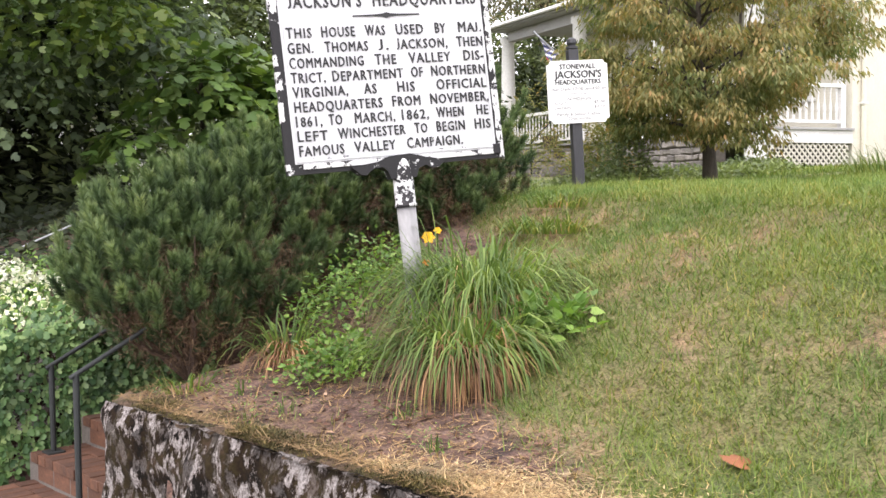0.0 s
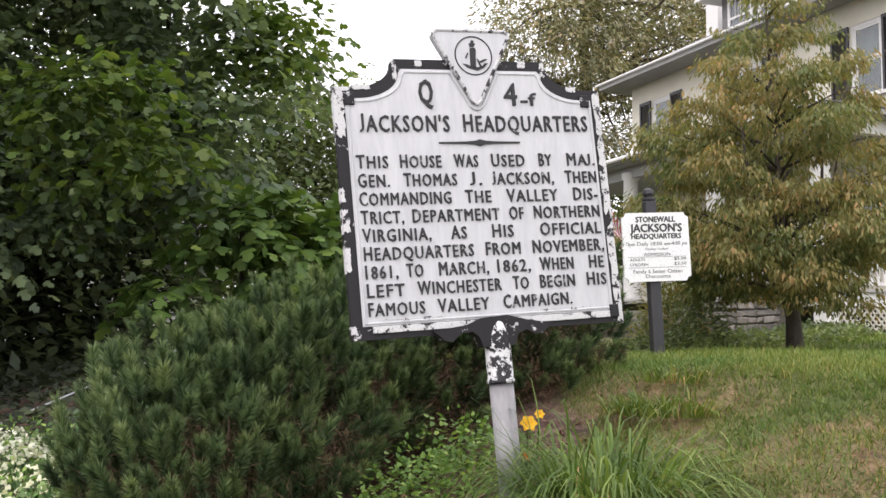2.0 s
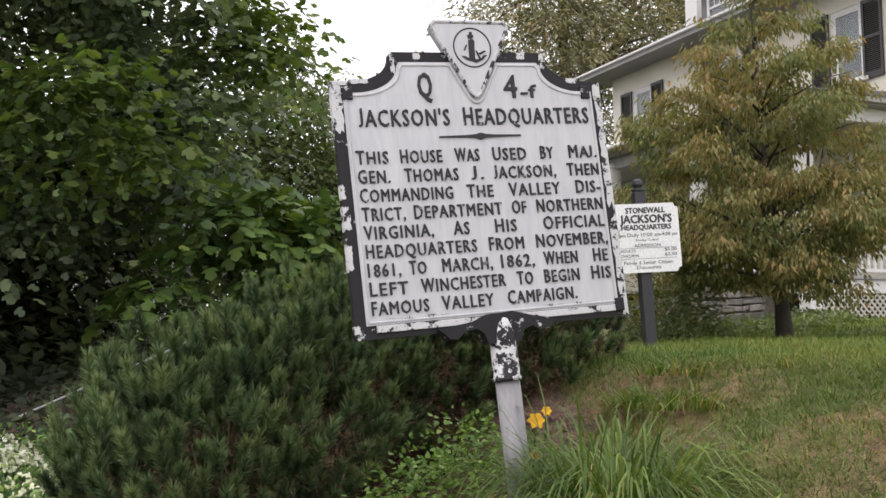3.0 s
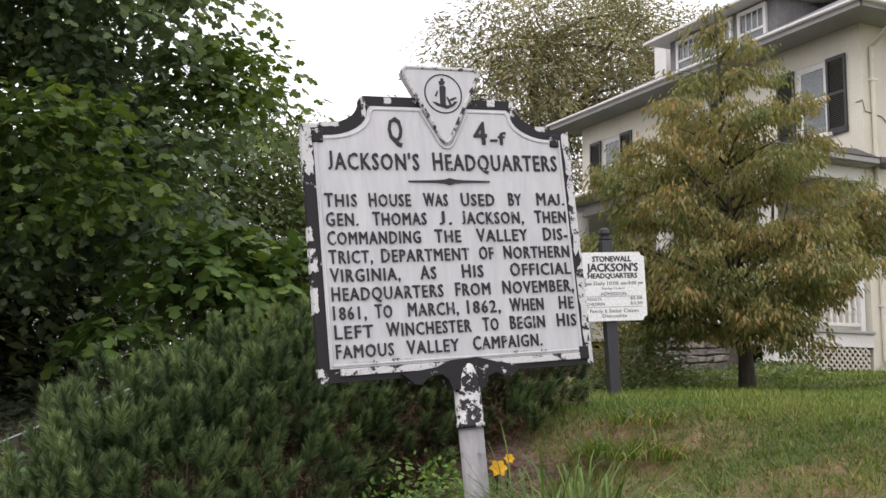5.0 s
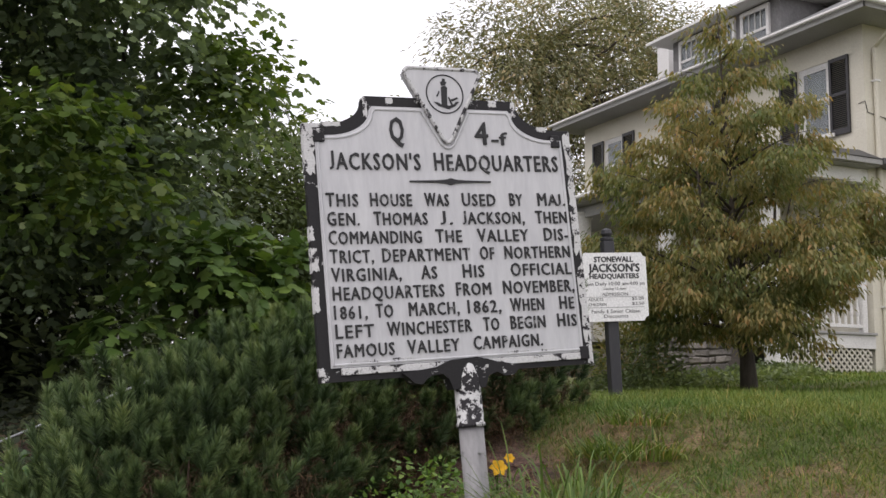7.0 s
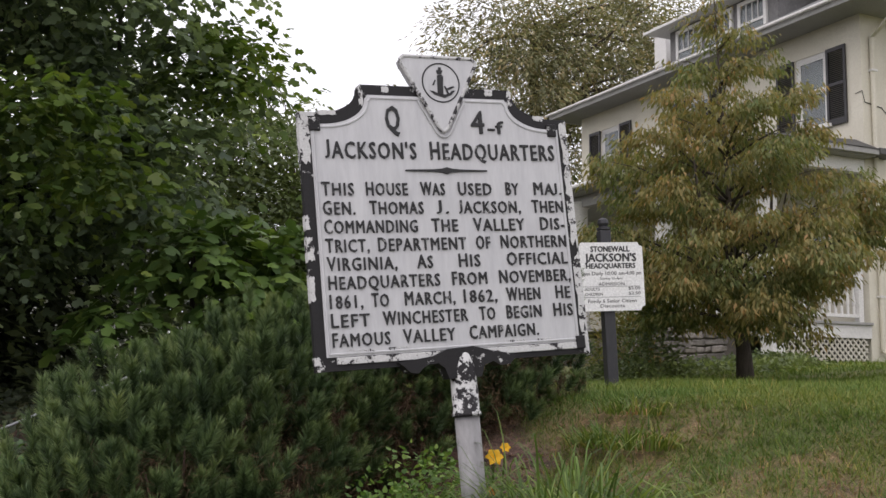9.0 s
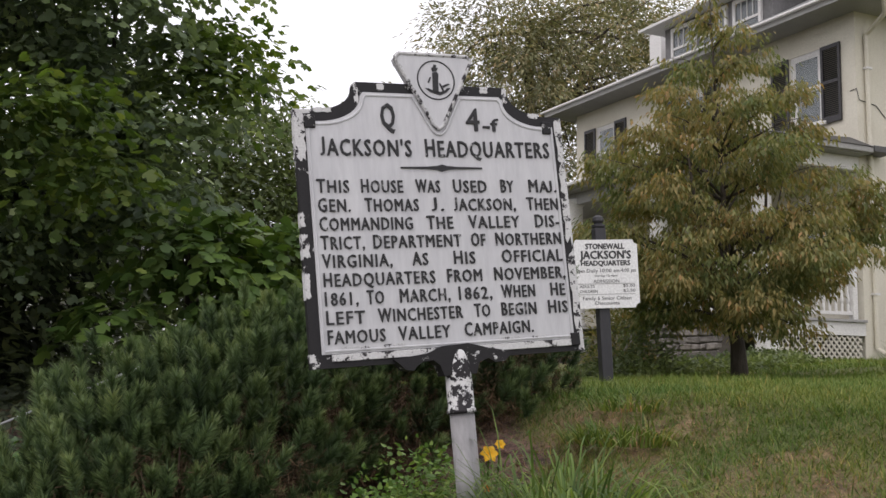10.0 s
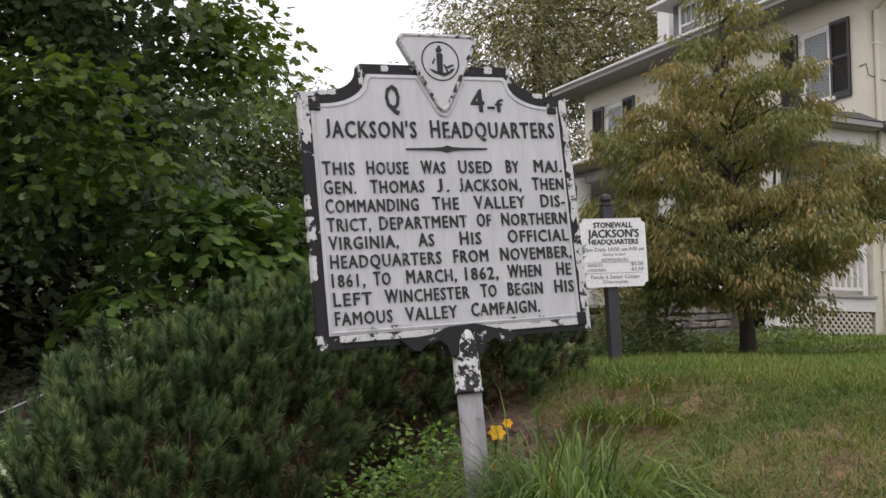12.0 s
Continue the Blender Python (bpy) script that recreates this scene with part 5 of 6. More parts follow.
for level, part_turn in tiers:
    # the branches climb, then level out into the tier
    ze = level + r.normal() * 0.09
    ang = 6.283 * part_turn + level * 5.0 + r.normal() * 0.3
    reach = np.interp(ze, [0.5, 1.3, 1.9, 2.7, 3.2, 3.7, 4.2, 4.6], [1.8, 2.3, 2.1, 1.65, 1.2, 0.7, 0.35, 0.15]) * r.uniform(0.6, 1.06)
    d = Vector((math.cos(ang), math.sin(ang), 0))
    reach *= 1 + 0.22 * (d.x * 0.9 - d.y * 0.44) * min(1.0, max(0.0, 2.6 - ze))
    if ze < 1.2 and d.x * 0.9 - d.y * 0.43 > 0.1:
        reach *= 0.5
    rise = r.uniform(0.25, 0.5) if ze > 1.2 else r.uniform(0.02, 0.15)
    zs = max(0.7, ze - rise * reach)
    a = Vector((float(np.interp(zs, [0.8, 2.4, 4.6], [-0.1, -0.22, -0.36])), 0, zs))
    e = a + d * reach
    e.z = ze
    pts = [a, a.lerp(e, 0.35) + Vector((0, 0, 0.06 * reach)), a.lerp(e, 0.7) + Vector((0, 0, 0.08 * reach)), e]
    part("branch", tube(bmesh.new(), pts, [0.02, 0.012, 0.007, 0.002], 6), BARK, dog, smooth=True)
    side = Vector((-d.y, d.x, 0))
    # flat pads of twigs towards the end of the branch
    for q in range(int(2 + 4.4 * reach)):
        f = 1 - 0.72 * r.random() ** 1.4
        i = min(int(f * 3), 2)
        hub = pts[i].lerp(pts[i + 1], f * 3 - i) + side * r.normal() * 0.26 * (1.25 - f * 0.6) + Vector((0, 0, 0.05 * r.normal()))
        for w in range(6):
            turn_w, far_w = r.uniform(0, 6.283), 0.3 * r.random() ** 0.6
            off = Vector((math.cos(turn_w), math.sin(turn_w), 0)) * far_w
            tips.append(tuple(hub + off + Vector((0, 0, 0.035 * r.normal() - 1.5 * far_w * far_w))))
            outs.append(tuple(unit(np.array(d * 0.5 + off * 5)[None])[0]))
for z in np.linspace(3.3, 4.65, 34):
    tips.append((-0.32 + r.normal() * 0.12 * (5.2 - z), r.normal() * 0.12, z))
    outs.append((r.normal() * 0.3, r.normal() * 0.3, 0.5))
tips, outs = np.array(tips), np.array(outs)
# each twig end carries a drooping umbrella of leaves
per = 17
n = len(tips) * per
turn = r.uniform(0, 6.283, n)
ray = np.stack([np.cos(turn), np.sin(turn), np.zeros(n)], -1)
P = np.repeat(tips, per, 0) + ray * r.uniform(0.0, 0.11, (n, 1)) + r.normal(size=(n, 3)) * np.array([0.04, 0.04, 0.035])
D = np.repeat(outs, per, 0) * 0.3 + ray * 0.55 + r.normal(size=(n, 3)) * 0.18
D[:, 2] -= 0.8
N = ray * 0.8 + r.normal(size=(n, 3)) * 0.25 + np.array([0, 0, 0.7])
finish("crown", leaf_mesh("crown", P, D, N, 0.088 * r.uniform(0.6, 1.25, n), "long"), DOGWOOD, dog)

# the great maple that overhangs the slope, with darker trees behind
tree(31, "maple_tree", (-1.6, 14.2, 1.3), [(-1.6, 14.2, 1.0), (-1.4, 14.1, 3.5), (-0.6, 14.0, 6.5), (0.2, 14.0, 9.5)], 0.3,
     [(-0.2, 12.2, 7.4, 2.6, 2.6, 2.6), (1.65, 11.8, 6.2, 1.15, 1.4, 2.2), (-1.6, 11.5, 6.3, 2.2, 2.0, 2.6), (2.0, 11.6, 3.9, 0.75, 1.2, 1.0), (0.9, 12.4, 3.7, 1.5, 1.0, 1.2), (0.4, 12.0, 9.4, 2.0, 1.8, 2.0), (-0.9, 11.6, 4.0, 1.3, 1.0, 1.7), (0.2, 11.8, 3.2, 0.9, 0.8, 1.0), (1.0, 10.6, 5.6, 1.2, 0.5, 0.5)],
     980, 60, 0.42, 0.11, "lobed", MAPLE, "large maple with dense dark green overhanging leaves", inner=0.72, n_limbs=14, flat=0.3, sag=0.16,
     extra=[([(0.8, 9.9, 3.75, 0.55, 0.25, 0.35), (0.75, 10.0, 3.1, 0.4, 0.25, 0.25), (1.35, 10.0, 3.3, 0.35, 0.25, 0.25), (2.75, 11.2, 4.7, 0.25, 0.3, 0.4)], 50, 34, LIME, 0.105)])
tree(32, "young_maple_tree", (2.4, 11.2, 1.4), [(2.4, 11.2, 1.2), (2.42, 11.1, 2.0), (2.35, 11.0, 2.9)], 0.05,
     [(2.3, 10.6, 2.7, 0.7, 0.6, 0.35), (3.05, 10.7, 2.7, 0.5, 0.5, 0.4), (1.75, 10.6, 2.15, 0.35, 0.3, 0.2), (2.7, 10.5, 2.2, 0.4, 0.3, 0.15)],
     48, 26, 0.32, 0.15, "lobed", MIDGREEN, "young maple with broad light green leaves", inner=0.5, n_limbs=12, flat=0.22, sag=0.22, droop=0.5)
tree(33, "dense_tree", (5.2, 17.0, 1.5), [(5.2, 17.0, 1.2), (5.25, 17.0, 3.0), (5.2, 16.9, 4.4)], 0.16,
     [(4.8, 16.2, 4.0, 1.2, 1.2, 1.5), (4.2, 15.8, 3.4, 1.0, 1.0, 1.6), (5.9, 16.5, 3.4, 1.1, 1.0, 1.5), (4.2, 16.3, 4.9, 0.6, 0.7, 0.6), (6.9, 17.0, 3.0, 1.0, 1.0, 1.3)],
     600, 36, 0.32, 0.12, "oval", SOFTGREEN, "dense small-leaved dark green tree", inner=0.55, n_limbs=10, flat=0.45, sag=0.1)
tree(34, "sapling_tree", (6.2, 19.0, 1.5), [(6.2, 19.0, 1.2), (6.1, 18.9, 3.6), (5.7, 18.8, 5.8)], 0.07,
     [(5.15, 18.8, 6.75, 0.4, 0.4, 0.45), (5.5, 18.9, 6.0, 0.7, 0.5, 0.4), (6.35, 19.0, 6.1, 0.5, 0.4, 0.35), (4.6, 18.6, 5.9, 0.5, 0.5, 0.6)],
     70, 13, 0.3, 0.2, "long", SOFTGREEN, "slender sapling with long drooping leaves", inner=0.1, n_limbs=16, droop=0.9)
tree(35, "walnut_tree", (21.0, 36.0, 1.8), [(21.0, 36.0, 1.2), (21.0, 36.0, 6.0), (21.2, 36.1, 11.0), (21.0, 36.0, 15.0)], 0.4,
     [(18.6, 34.0, 13.2, 3.0, 2.6, 2.8), (23.0, 35.0, 14.8, 4.4, 3.0, 3.8), (20.0, 35.0, 9.6, 3.2, 2.6, 2.6), (27.5, 38.0, 15.5, 4.5, 3.0, 4.0), (16.5, 35.0, 10.6, 1.8, 2.0, 2.2)],
     680, 66, 0.75, 0.25, "long", WALNUT, "tall thin-leaved tree turning brown, sky showing through", inner=0.25, n_limbs=16, flat=0.45, sag=0.12)
# the deep shade of the wood behind
r = np.random.default_rng(41)
woods = tagged(new("woods"), "dark dense woodland undergrowth behind the slope", "woods", kind="stuff")
blobs = [(-6, 17, 3.2, 3.0, 2.0, 3.0), (-2.5, 17.5, 4.2, 2.8, 1.6, 4.2), (1.2, 19.0, 6.2, 2.2, 1.6, 3.0), (-2.4, 19.5, 9.5, 4.0, 2.0, 4.0), (4.4, 20.0, 4.4, 1.6, 1.4, 1.8), (1.4, 16.8, 1.7, 1.0, 0.9, 0.9), (7.8, 21.0, 3.2, 2.2, 1.4, 1.6), (10.6, 24.5, 3.6, 2.4, 1.5, 2.0), (4.6, 19.0, 2.4, 1.6, 1.2, 1.6), (-7, 19, 8.5, 4, 2, 4), (0.6, 17.4, 3.9, 1.2, 1.2, 1.6)]
blobs += [(-4.5, 16.0, 2.4, 2.2, 1.0, 2.4), (-1.2, 15.8, 2.2, 1.6, 0.8, 1.6), (0.8, 15.5, 4.6, 1.8, 0.8, 2.0), (2.9, 16.2, 4.0, 1.2, 0.8, 2.0), (3.0, 15.8, 1.9, 0.9, 0.8, 0.8), (0.8, 14.8, 3.1, 1.1, 0.6, 1.0), (0.5, 14.6, 2.0, 0.8, 0.5, 0.8), (15.5, 31.0, 4.2, 3.5, 1.6, 3.0), (19.0, 33.0, 4.5, 3.0, 1.6, 3.5), (-2.6, 15.4, 6.0, 2.4, 0.9, 2.4), (-0.6, 12.6, 1.3, 1.4, 0.7, 0.9), (1.4, 12.9, 1.4, 1.2, 0.7, 0.8), (0.4, 11.4, 0.9, 0.9, 0.5, 0.4), (2.6, 13.0, 1.5, 0.9, 0.7, 0.8)]
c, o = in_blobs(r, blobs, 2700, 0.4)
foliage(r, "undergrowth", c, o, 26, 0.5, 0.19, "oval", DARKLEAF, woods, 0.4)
r = np.random.default_rng(42)
thicket = tagged(new("thicket"), "thicket under the trees, near leaves coloured dark to stand for deep shade", "thicket", kind="stuff")
# added leaf mass that fills the gaps, coloured dark as the shade there
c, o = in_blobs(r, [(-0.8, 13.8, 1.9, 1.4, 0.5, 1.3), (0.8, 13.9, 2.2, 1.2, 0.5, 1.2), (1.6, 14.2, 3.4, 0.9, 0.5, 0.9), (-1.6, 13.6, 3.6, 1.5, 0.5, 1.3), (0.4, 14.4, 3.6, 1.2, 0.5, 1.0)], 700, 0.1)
foliage(r, "thicket_leaves", c, o, 26, 0.42, 0.17, "oval", SHADETONE, thicket, 0.4)
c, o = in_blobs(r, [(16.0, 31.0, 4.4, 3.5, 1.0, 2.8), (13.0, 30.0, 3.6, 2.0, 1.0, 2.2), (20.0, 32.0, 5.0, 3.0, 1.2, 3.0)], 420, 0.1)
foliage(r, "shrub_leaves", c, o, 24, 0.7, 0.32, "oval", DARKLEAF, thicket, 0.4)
r = np.random.default_rng(43)
far = tagged(new("distant_woods"), "distant tree line on the horizon", "woods", kind="stuff")
blobs = [(60 * math.sin(a), 60 * math.cos(a), 4.0, 7, 7, 5.0 + 1.5 * math.sin(9 * a)) for a in np.linspace(-1.2, 6.0, 46)]
c, o = in_blobs(r, blobs, 1300, 0.8)
foliage(r, "leaf_mass", c, o, 12, 1.6, 1.1, "oval", DARKLEAF, far, 0.3)


# mugo pines
def pine(seed, base, blobs, shoots, label, trim=0.0):
    r = np.random.default_rng(seed)
    t = thing("mugo_pine", pose(*base), label, "shrub", group="pines")
    rel = [(b[0] - base[0], b[1] - base[1], b[2] - base[2], *b[3:]) for b in blobs]
    tuft, out = in_blobs(r, rel, shoots // 4, 0.74)
    keep = tuft[:, 2] > 0.1 + 0.6 * np.maximum(0, np.hypot(tuft[:, 0], tuft[:, 1]) - 0.22) * trim
    tuft, out = tuft[keep] * r.uniform(0.94, 1.06, (keep.sum(), 1)), out[keep]
    k = 1
    lift = unit(out * np.array([0.45, 0.45, 0.2]) + np.array([0, 0, 0.9]) + r.normal(size=tuft.shape) * 0.16)
    axis = unit(np.repeat(lift, k, 0) + r.normal(size=(len(tuft) * k, 3)) * 0.05)
    c = np.repeat(tuft, k, 0) + axis * r.uniform(0.0, 0.07, (len(tuft) * k, 1))
    per = 190
    mood0 = np.repeat(np.clip(r.normal(0.4, 0.2, len(tuft)), 0, 1), k)
    n = len(c) * per
    ax = np.repeat(axis, per, 0)
    ln = np.repeat(r.uniform(0.06, 0.15, len(c)), per)
    mood = np.repeat(mood0, per)
    f = r.random(n)
    P = np.repeat(c, per, 0) + ax * (ln * f)[:, None]
    side = unit(np.cross(ax, r.normal(size=(n, 3))))
    D = unit(ax * (0.6 + 0.7 * f ** 3)[:, None] + side * 0.7)
    L = r.uniform(0.042, 0.066, n)
    w = unit(np.cross(D, r.normal(size=(n, 3)))) * 0.0027
    v = np.stack([P - w, P + w, P + D * L[:, None]], 1).reshape(-1, 3)
    me = np_mesh("needles", v, np.arange(3 * n).reshape(-1, 3))
    # paler young tips; bases coloured darker as the shade between shoots
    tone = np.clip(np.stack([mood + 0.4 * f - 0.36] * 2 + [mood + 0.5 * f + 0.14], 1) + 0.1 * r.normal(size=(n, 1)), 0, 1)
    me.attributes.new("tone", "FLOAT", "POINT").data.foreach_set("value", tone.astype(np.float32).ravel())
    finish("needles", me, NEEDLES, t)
    # dead brown needles and twigs inside
    ci, oi = in_blobs(r, rel, shoots // 3, 0.25)
    ci = ci[(ci[:, 2] > 0.0) & (ci[:, 2] < 0.75)] * np.array([0.95, 0.95, 0.9])
    ci = ci[ci[:, 2] > 1.0 * np.maximum(0, np.hypot(ci[:, 0], ci[:, 1]) - 0.15) * trim]
    n = len(ci) * 30
    P = np.repeat(ci, 30, 0) + r.normal(size=(n, 3)) * 0.05
    D = unit(r.normal(size=(n, 3)))
    w = unit(np.cross(D, r.normal(size=(n, 3)))) * 0.0017
    v = np.stack([P - w, P + w, P + D * 0.05], 1).reshape(-1, 3)
    finish("dead_needles", np_mesh("dead_needles", v, np.arange(3 * n).reshape(-1, 3)), DEADNEEDLE, t, "brown dead inner needles")
    limbs(r, t, (0, 0, -0.05), c[r.choice(len(c), 26)] * 0.88, 0.02, BARK_PINE, "stem", 6, 0.02)
    return t


pine(51, (1.15, 5.75, 0.55), [(1.0, 5.6, 0.9, 0.42, 0.36, 0.3), (1.03, 5.75, 1.04, 0.5, 0.5, 0.44), (0.88, 5.95, 0.95, 0.36, 0.4, 0.36), (1.45, 5.85, 1.2, 0.45, 0.45, 0.5), (1.15, 6.1, 1.22, 0.5, 0.45, 0.4)], 3600, "rounded mugo pine with upright green shoots", 1.0)
pine(52, (2.05, 6.55, 0.85), [(1.85, 6.35, 1.3, 0.45, 0.4, 0.5), (2.3, 6.5, 1.38, 0.5, 0.4, 0.55), (1.75, 6.8, 1.45, 0.5, 0.4, 0.4), (2.2, 6.8, 1.5, 0.5, 0.35, 0.4), (2.75, 6.6, 1.45, 0.4, 0.35, 0.5)], 3600, "tall dense mugo pine behind the marker")
pine(53, (3.3, 6.6, 1.2), [(3.1, 6.55, 1.65, 0.38, 0.35, 0.42), (3.36, 6.62, 1.86, 0.3, 0.24, 0.38), (2.85, 6.45, 1.55, 0.36, 0.35, 0.42), (3.48, 6.55, 1.52, 0.24, 0.22, 0.26), (3.0, 6.3, 1.3, 0.3, 0.2, 0.2)], 1700, "mugo pine with a bare brown underside")


# blades and straps
def blades(name, P, D, L, W, mat, parent=None, curl=0.6, seg=3, label=""):
    """Curved tapering blades from P, first along D, then bending down."""
    n = len(P)
    D = unit(D)
    S = unit(np.cross(D, np.array([0, 0, 1.0])) + 1e-6)
    vs = []
    pos, d = P.copy(), D.copy()
    for k in range(seg):
        wk = (W * (1 - 0.75 * (k / seg) ** 1.6))[:, None]
        vs += [pos - S * wk, pos + S * wk]
        pos = pos + d * (L / seg)[:, None]
        d = d.copy()
        d[:, 2] -= np.asarray(curl) * (1.0 + 0.8 * k) / seg
        d = unit(d)
    vs.append(pos)
    v = np.stack(vs, 1)
    m = v.shape[1]
    t = []
    for k in range(seg - 1):
        a = 2 * k
        t += [(a, a + 1, a + 3), (a, a + 3, a + 2)]
    t.append((2 * seg - 2, 2 * seg - 1, 2 * seg))
    f = np.array(t)[None] + (np.arange(n) * m)[:, None, None]
    return finish(name, np_mesh(name, v.reshape(-1, 3), f.reshape(-1, 3)), mat, parent, label)


def strap_clump(seed, base, n, rad, L, label, name="daylily", dry=0.35, curl=1.0, green=None):
    r = np.random.default_rng(seed)
    t = thing(name, pose(*base), label, "plant", group="clumps in the bed")
    for nm, k, mat in (("leaves", int(n), green or LILYLEAF), ("dry_leaves", int(n * dry * 1.8), LILYDRY)):
        ang = r.uniform(0, 2 * math.pi, k) if nm == "leaves" else r.normal(-1.95, 0.55, k)
        q = rad * np.sqrt(r.random(k))
        P = np.stack([q * np.cos(ang), q * np.sin(ang), np.zeros(k) - 0.02], -1)
        tilt = r.uniform(0.15, 1.0, k)
        lean = ang + r.normal(0, 0.5, k)
        D = np.stack([tilt * np.cos(lean), tilt * np.sin(lean), np.ones(k)], -1)
        ln = L * r.uniform(0.55, 1.1, k)
        if nm == "dry_leaves":
            D[:, 2] *= 0.85
            ln *= r.uniform(0.5, 1.05, k)
        blades(nm, P, D, ln, r.uniform(0.003, 0.0068, k) * (0.6 if nm == "dry_leaves" else 1), mat, t, curl * r.uniform(0.5, 1.35, k) * (1.6 if nm == "dry_leaves" else 1.0), 6, "withered straw-coloured leaves" if nm == "dry_leaves" else "")
    return t


def hz(x, y):
    return float(height(np.array(x), np.array(y)))


lily = strap_clump(61, (1.98, 4.06, hz(1.98, 4.06)), 820, 0.22, 0.58, "large arching daylily clump with dry lower leaves", dry=0.3, curl=1.5)
strap_clump(62, (2.28, 4.48, hz(2.28, 4.48)), 900, 0.26, 0.64, "arching daylily clump at the pole's foot", dry=0.1, curl=1.5)
strap_clump(63, (1.5, 5.1, hz(1.5, 5.1)), 130, 0.1, 0.4, "small strap-leaved clump with dry leaves", dry=0.7)
strap_clump(64, (1.0, 5.12, 0.55), 90, 0.12, 0.22, "dark tuft of low strap leaves", name="lilyturf", dry=0.05)
strap_clump(65, (3.22, 5.4, hz(3.22, 5.4)), 420, 0.3, 0.17, "taller tuft of uncut grass", name="grass_tuft", dry=0.02, green=GRASS)
strap_clump(66, (3.5, 5.75, hz(3.5, 5.75)), 160, 0.26, 0.15, "taller tuft of uncut grass", name="grass_tuft", dry=0.05, green=GRASS)
strap_clump(67, (10.9, 9.9, hz(10.9, 9.9)), 320, 0.5, 0.55, "taller tuft of uncut grass", name="grass_tuft", dry=0.05, green=GRASS)
# lily flowers
for (x, y, z), rr, mat, lab in (((2.16, 4.83, 1.28), 0.036, PETAL, "open yellow daylily flower"), ((2.225, 4.86, 1.315), 0.022, PETAL, "half-open yellow daylily flower"), ((2.125, 4.78, 1.16), 0.02, FADED_PETAL, "small withered orange daylily flower")):
    fl = thing("lily_flower", pose(x, y, z, 60, 0, -20), lab, "flower", group="lily flowers")
    part("stalk", tube(bmesh.new(), [(0.02, -0.12, -0.35), (0.01, -0.03, -0.12), (0, 0, -0.01)], [0.004, 0.004, 0.003], 6), LILYLEAF, fl)
    for k in range(6):
        a = k * math.pi / 3
        d = Vector((math.cos(a), math.sin(a), 0))
        e = Vector((-d.y, d.x, 0))
        bm = bmesh.new()
        rows = []
        for f, wd, h in ((0, 0.1, 0), (0.35, 0.3, 0.3), (0.7, 0.34, 0.45), (1.0, 0.04, 0.3)):
            rows.append([bm.verts.new(rr * (d * f + e * wd * s2 + Vector((0, 0, h + 0.06 * abs(s2))))) for s2 in (-1, 0, 1)])
        for p, q in zip(rows, rows[1:]):
            for j in (0, 1):
                bm.faces.new((p[j], p[j + 1], q[j + 1], q[j]))
        part("petal", bm, mat, fl)


# leafy low plants in the bed, ground cover by the porch, ivy on the bank
def low_plant(seed, name, base, rx, ry, h, n, L, shape, mat, label, per=9, category="plant"):
    r = np.random.default_rng(seed)
    t = thing(name, pose(*base), label, category)
    ang, q = r.uniform(0, 2 * math.pi, n), np.sqrt(r.random(n)) * r.uniform(0.75, 1.15, n)
    x, y = rx * q * np.cos(ang), ry * q * np.sin(ang)
    gz = height(x + base[0], y + base[1]) - base[2]
    c = np.stack([x, y, np.maximum(gz, -0.2) + h * np.clip(1 - q ** 2, 0.05, 1) * r.uniform(0.25, 1.1, n) + 0.02], -1)
    o = unit(np.stack([x, y, np.full(n, 0.5)], -1))
    foliage(r, "leaves", c, o, per, 0.07 + L * 0.6, L, shape, mat, t, 0.15)
    for k in r.choice(n, min(n, 10)):
        part("stem", tube(bmesh.new(), [(c[k][0] * 0.6, c[k][1] * 0.6, gz[k] - 0.03), tuple(c[k])], [0.004, 0.002], 5), LILYLEAF, t)
    return t


low_plant(71, "columbine", (1.95, 5.2, hz(1.95, 5.2)), 0.45, 0.35, 0.32, 210, 0.026, "heart", HERB, "bright green leafy perennial in the bed")
low_plant(72, "columbine", (1.6, 4.6, hz(1.6, 4.6)), 0.22, 0.18, 0.16, 110, 0.028, "heart", HERB, "low bright green leafy perennial")
low_plant(73, "columbine", (2.0, 5.75, hz(2.0, 5.75)), 0.5, 0.2, 0.28, 150, 0.028, "heart", HERB, "bright green leafy perennial in the bed")
for k, (x, y) in enumerate(((1.19, 4.78), (1.26, 4.32), (1.5, 4.72), (1.6, 3.84), (1.54, 3.42), (1.08, 4.3))):
    low_plant(140 + k, "weed", (x, y, hz(x, y)), 0.05, 0.05, 0.05, 9, 0.02, "long", HERB, "small green weed sprouting on the bare bed", 7)
low_plant(74, "violet", (2.3, 3.95, hz(2.3, 3.95)), 0.16, 0.14, 0.1, 40, 0.05, "heart", HERB, "low round-leaved plant beside the daylily")
for k, (x, y, rx, ry, h) in enumerate(((9.6, 12.9, 2.2, 0.6, 0.12), (11.6, 14.0, 1.8, 0.6, 0.13), (8.2, 12.3, 1.0, 0.5, 0.14), (12.8, 14.6, 1.0, 0.5, 0.18))):
    low_plant(80 + k, "ground_cover", (x, y, hz(x, y)), rx, ry, h, 300, 0.06, "heart", SOFTGREEN, "leafy green ground cover along the porch", 9)
low_plant(90, "shrub", (8.5, 12.8, hz(8.5, 12.8)), 0.5, 0.6, 1.2, 200, 0.09, "long", DOGWOOD, "olive leafy shrub beside the stone foundation", 14, "shrub")
low_plant(91, "shrub", (17.9, 14.7, hz(17.9, 14.7)), 0.7, 0.5, 2.3, 120, 0.1, "oval", DARKLEAF, "dark green shrub at the house wall", 9, "shrub")
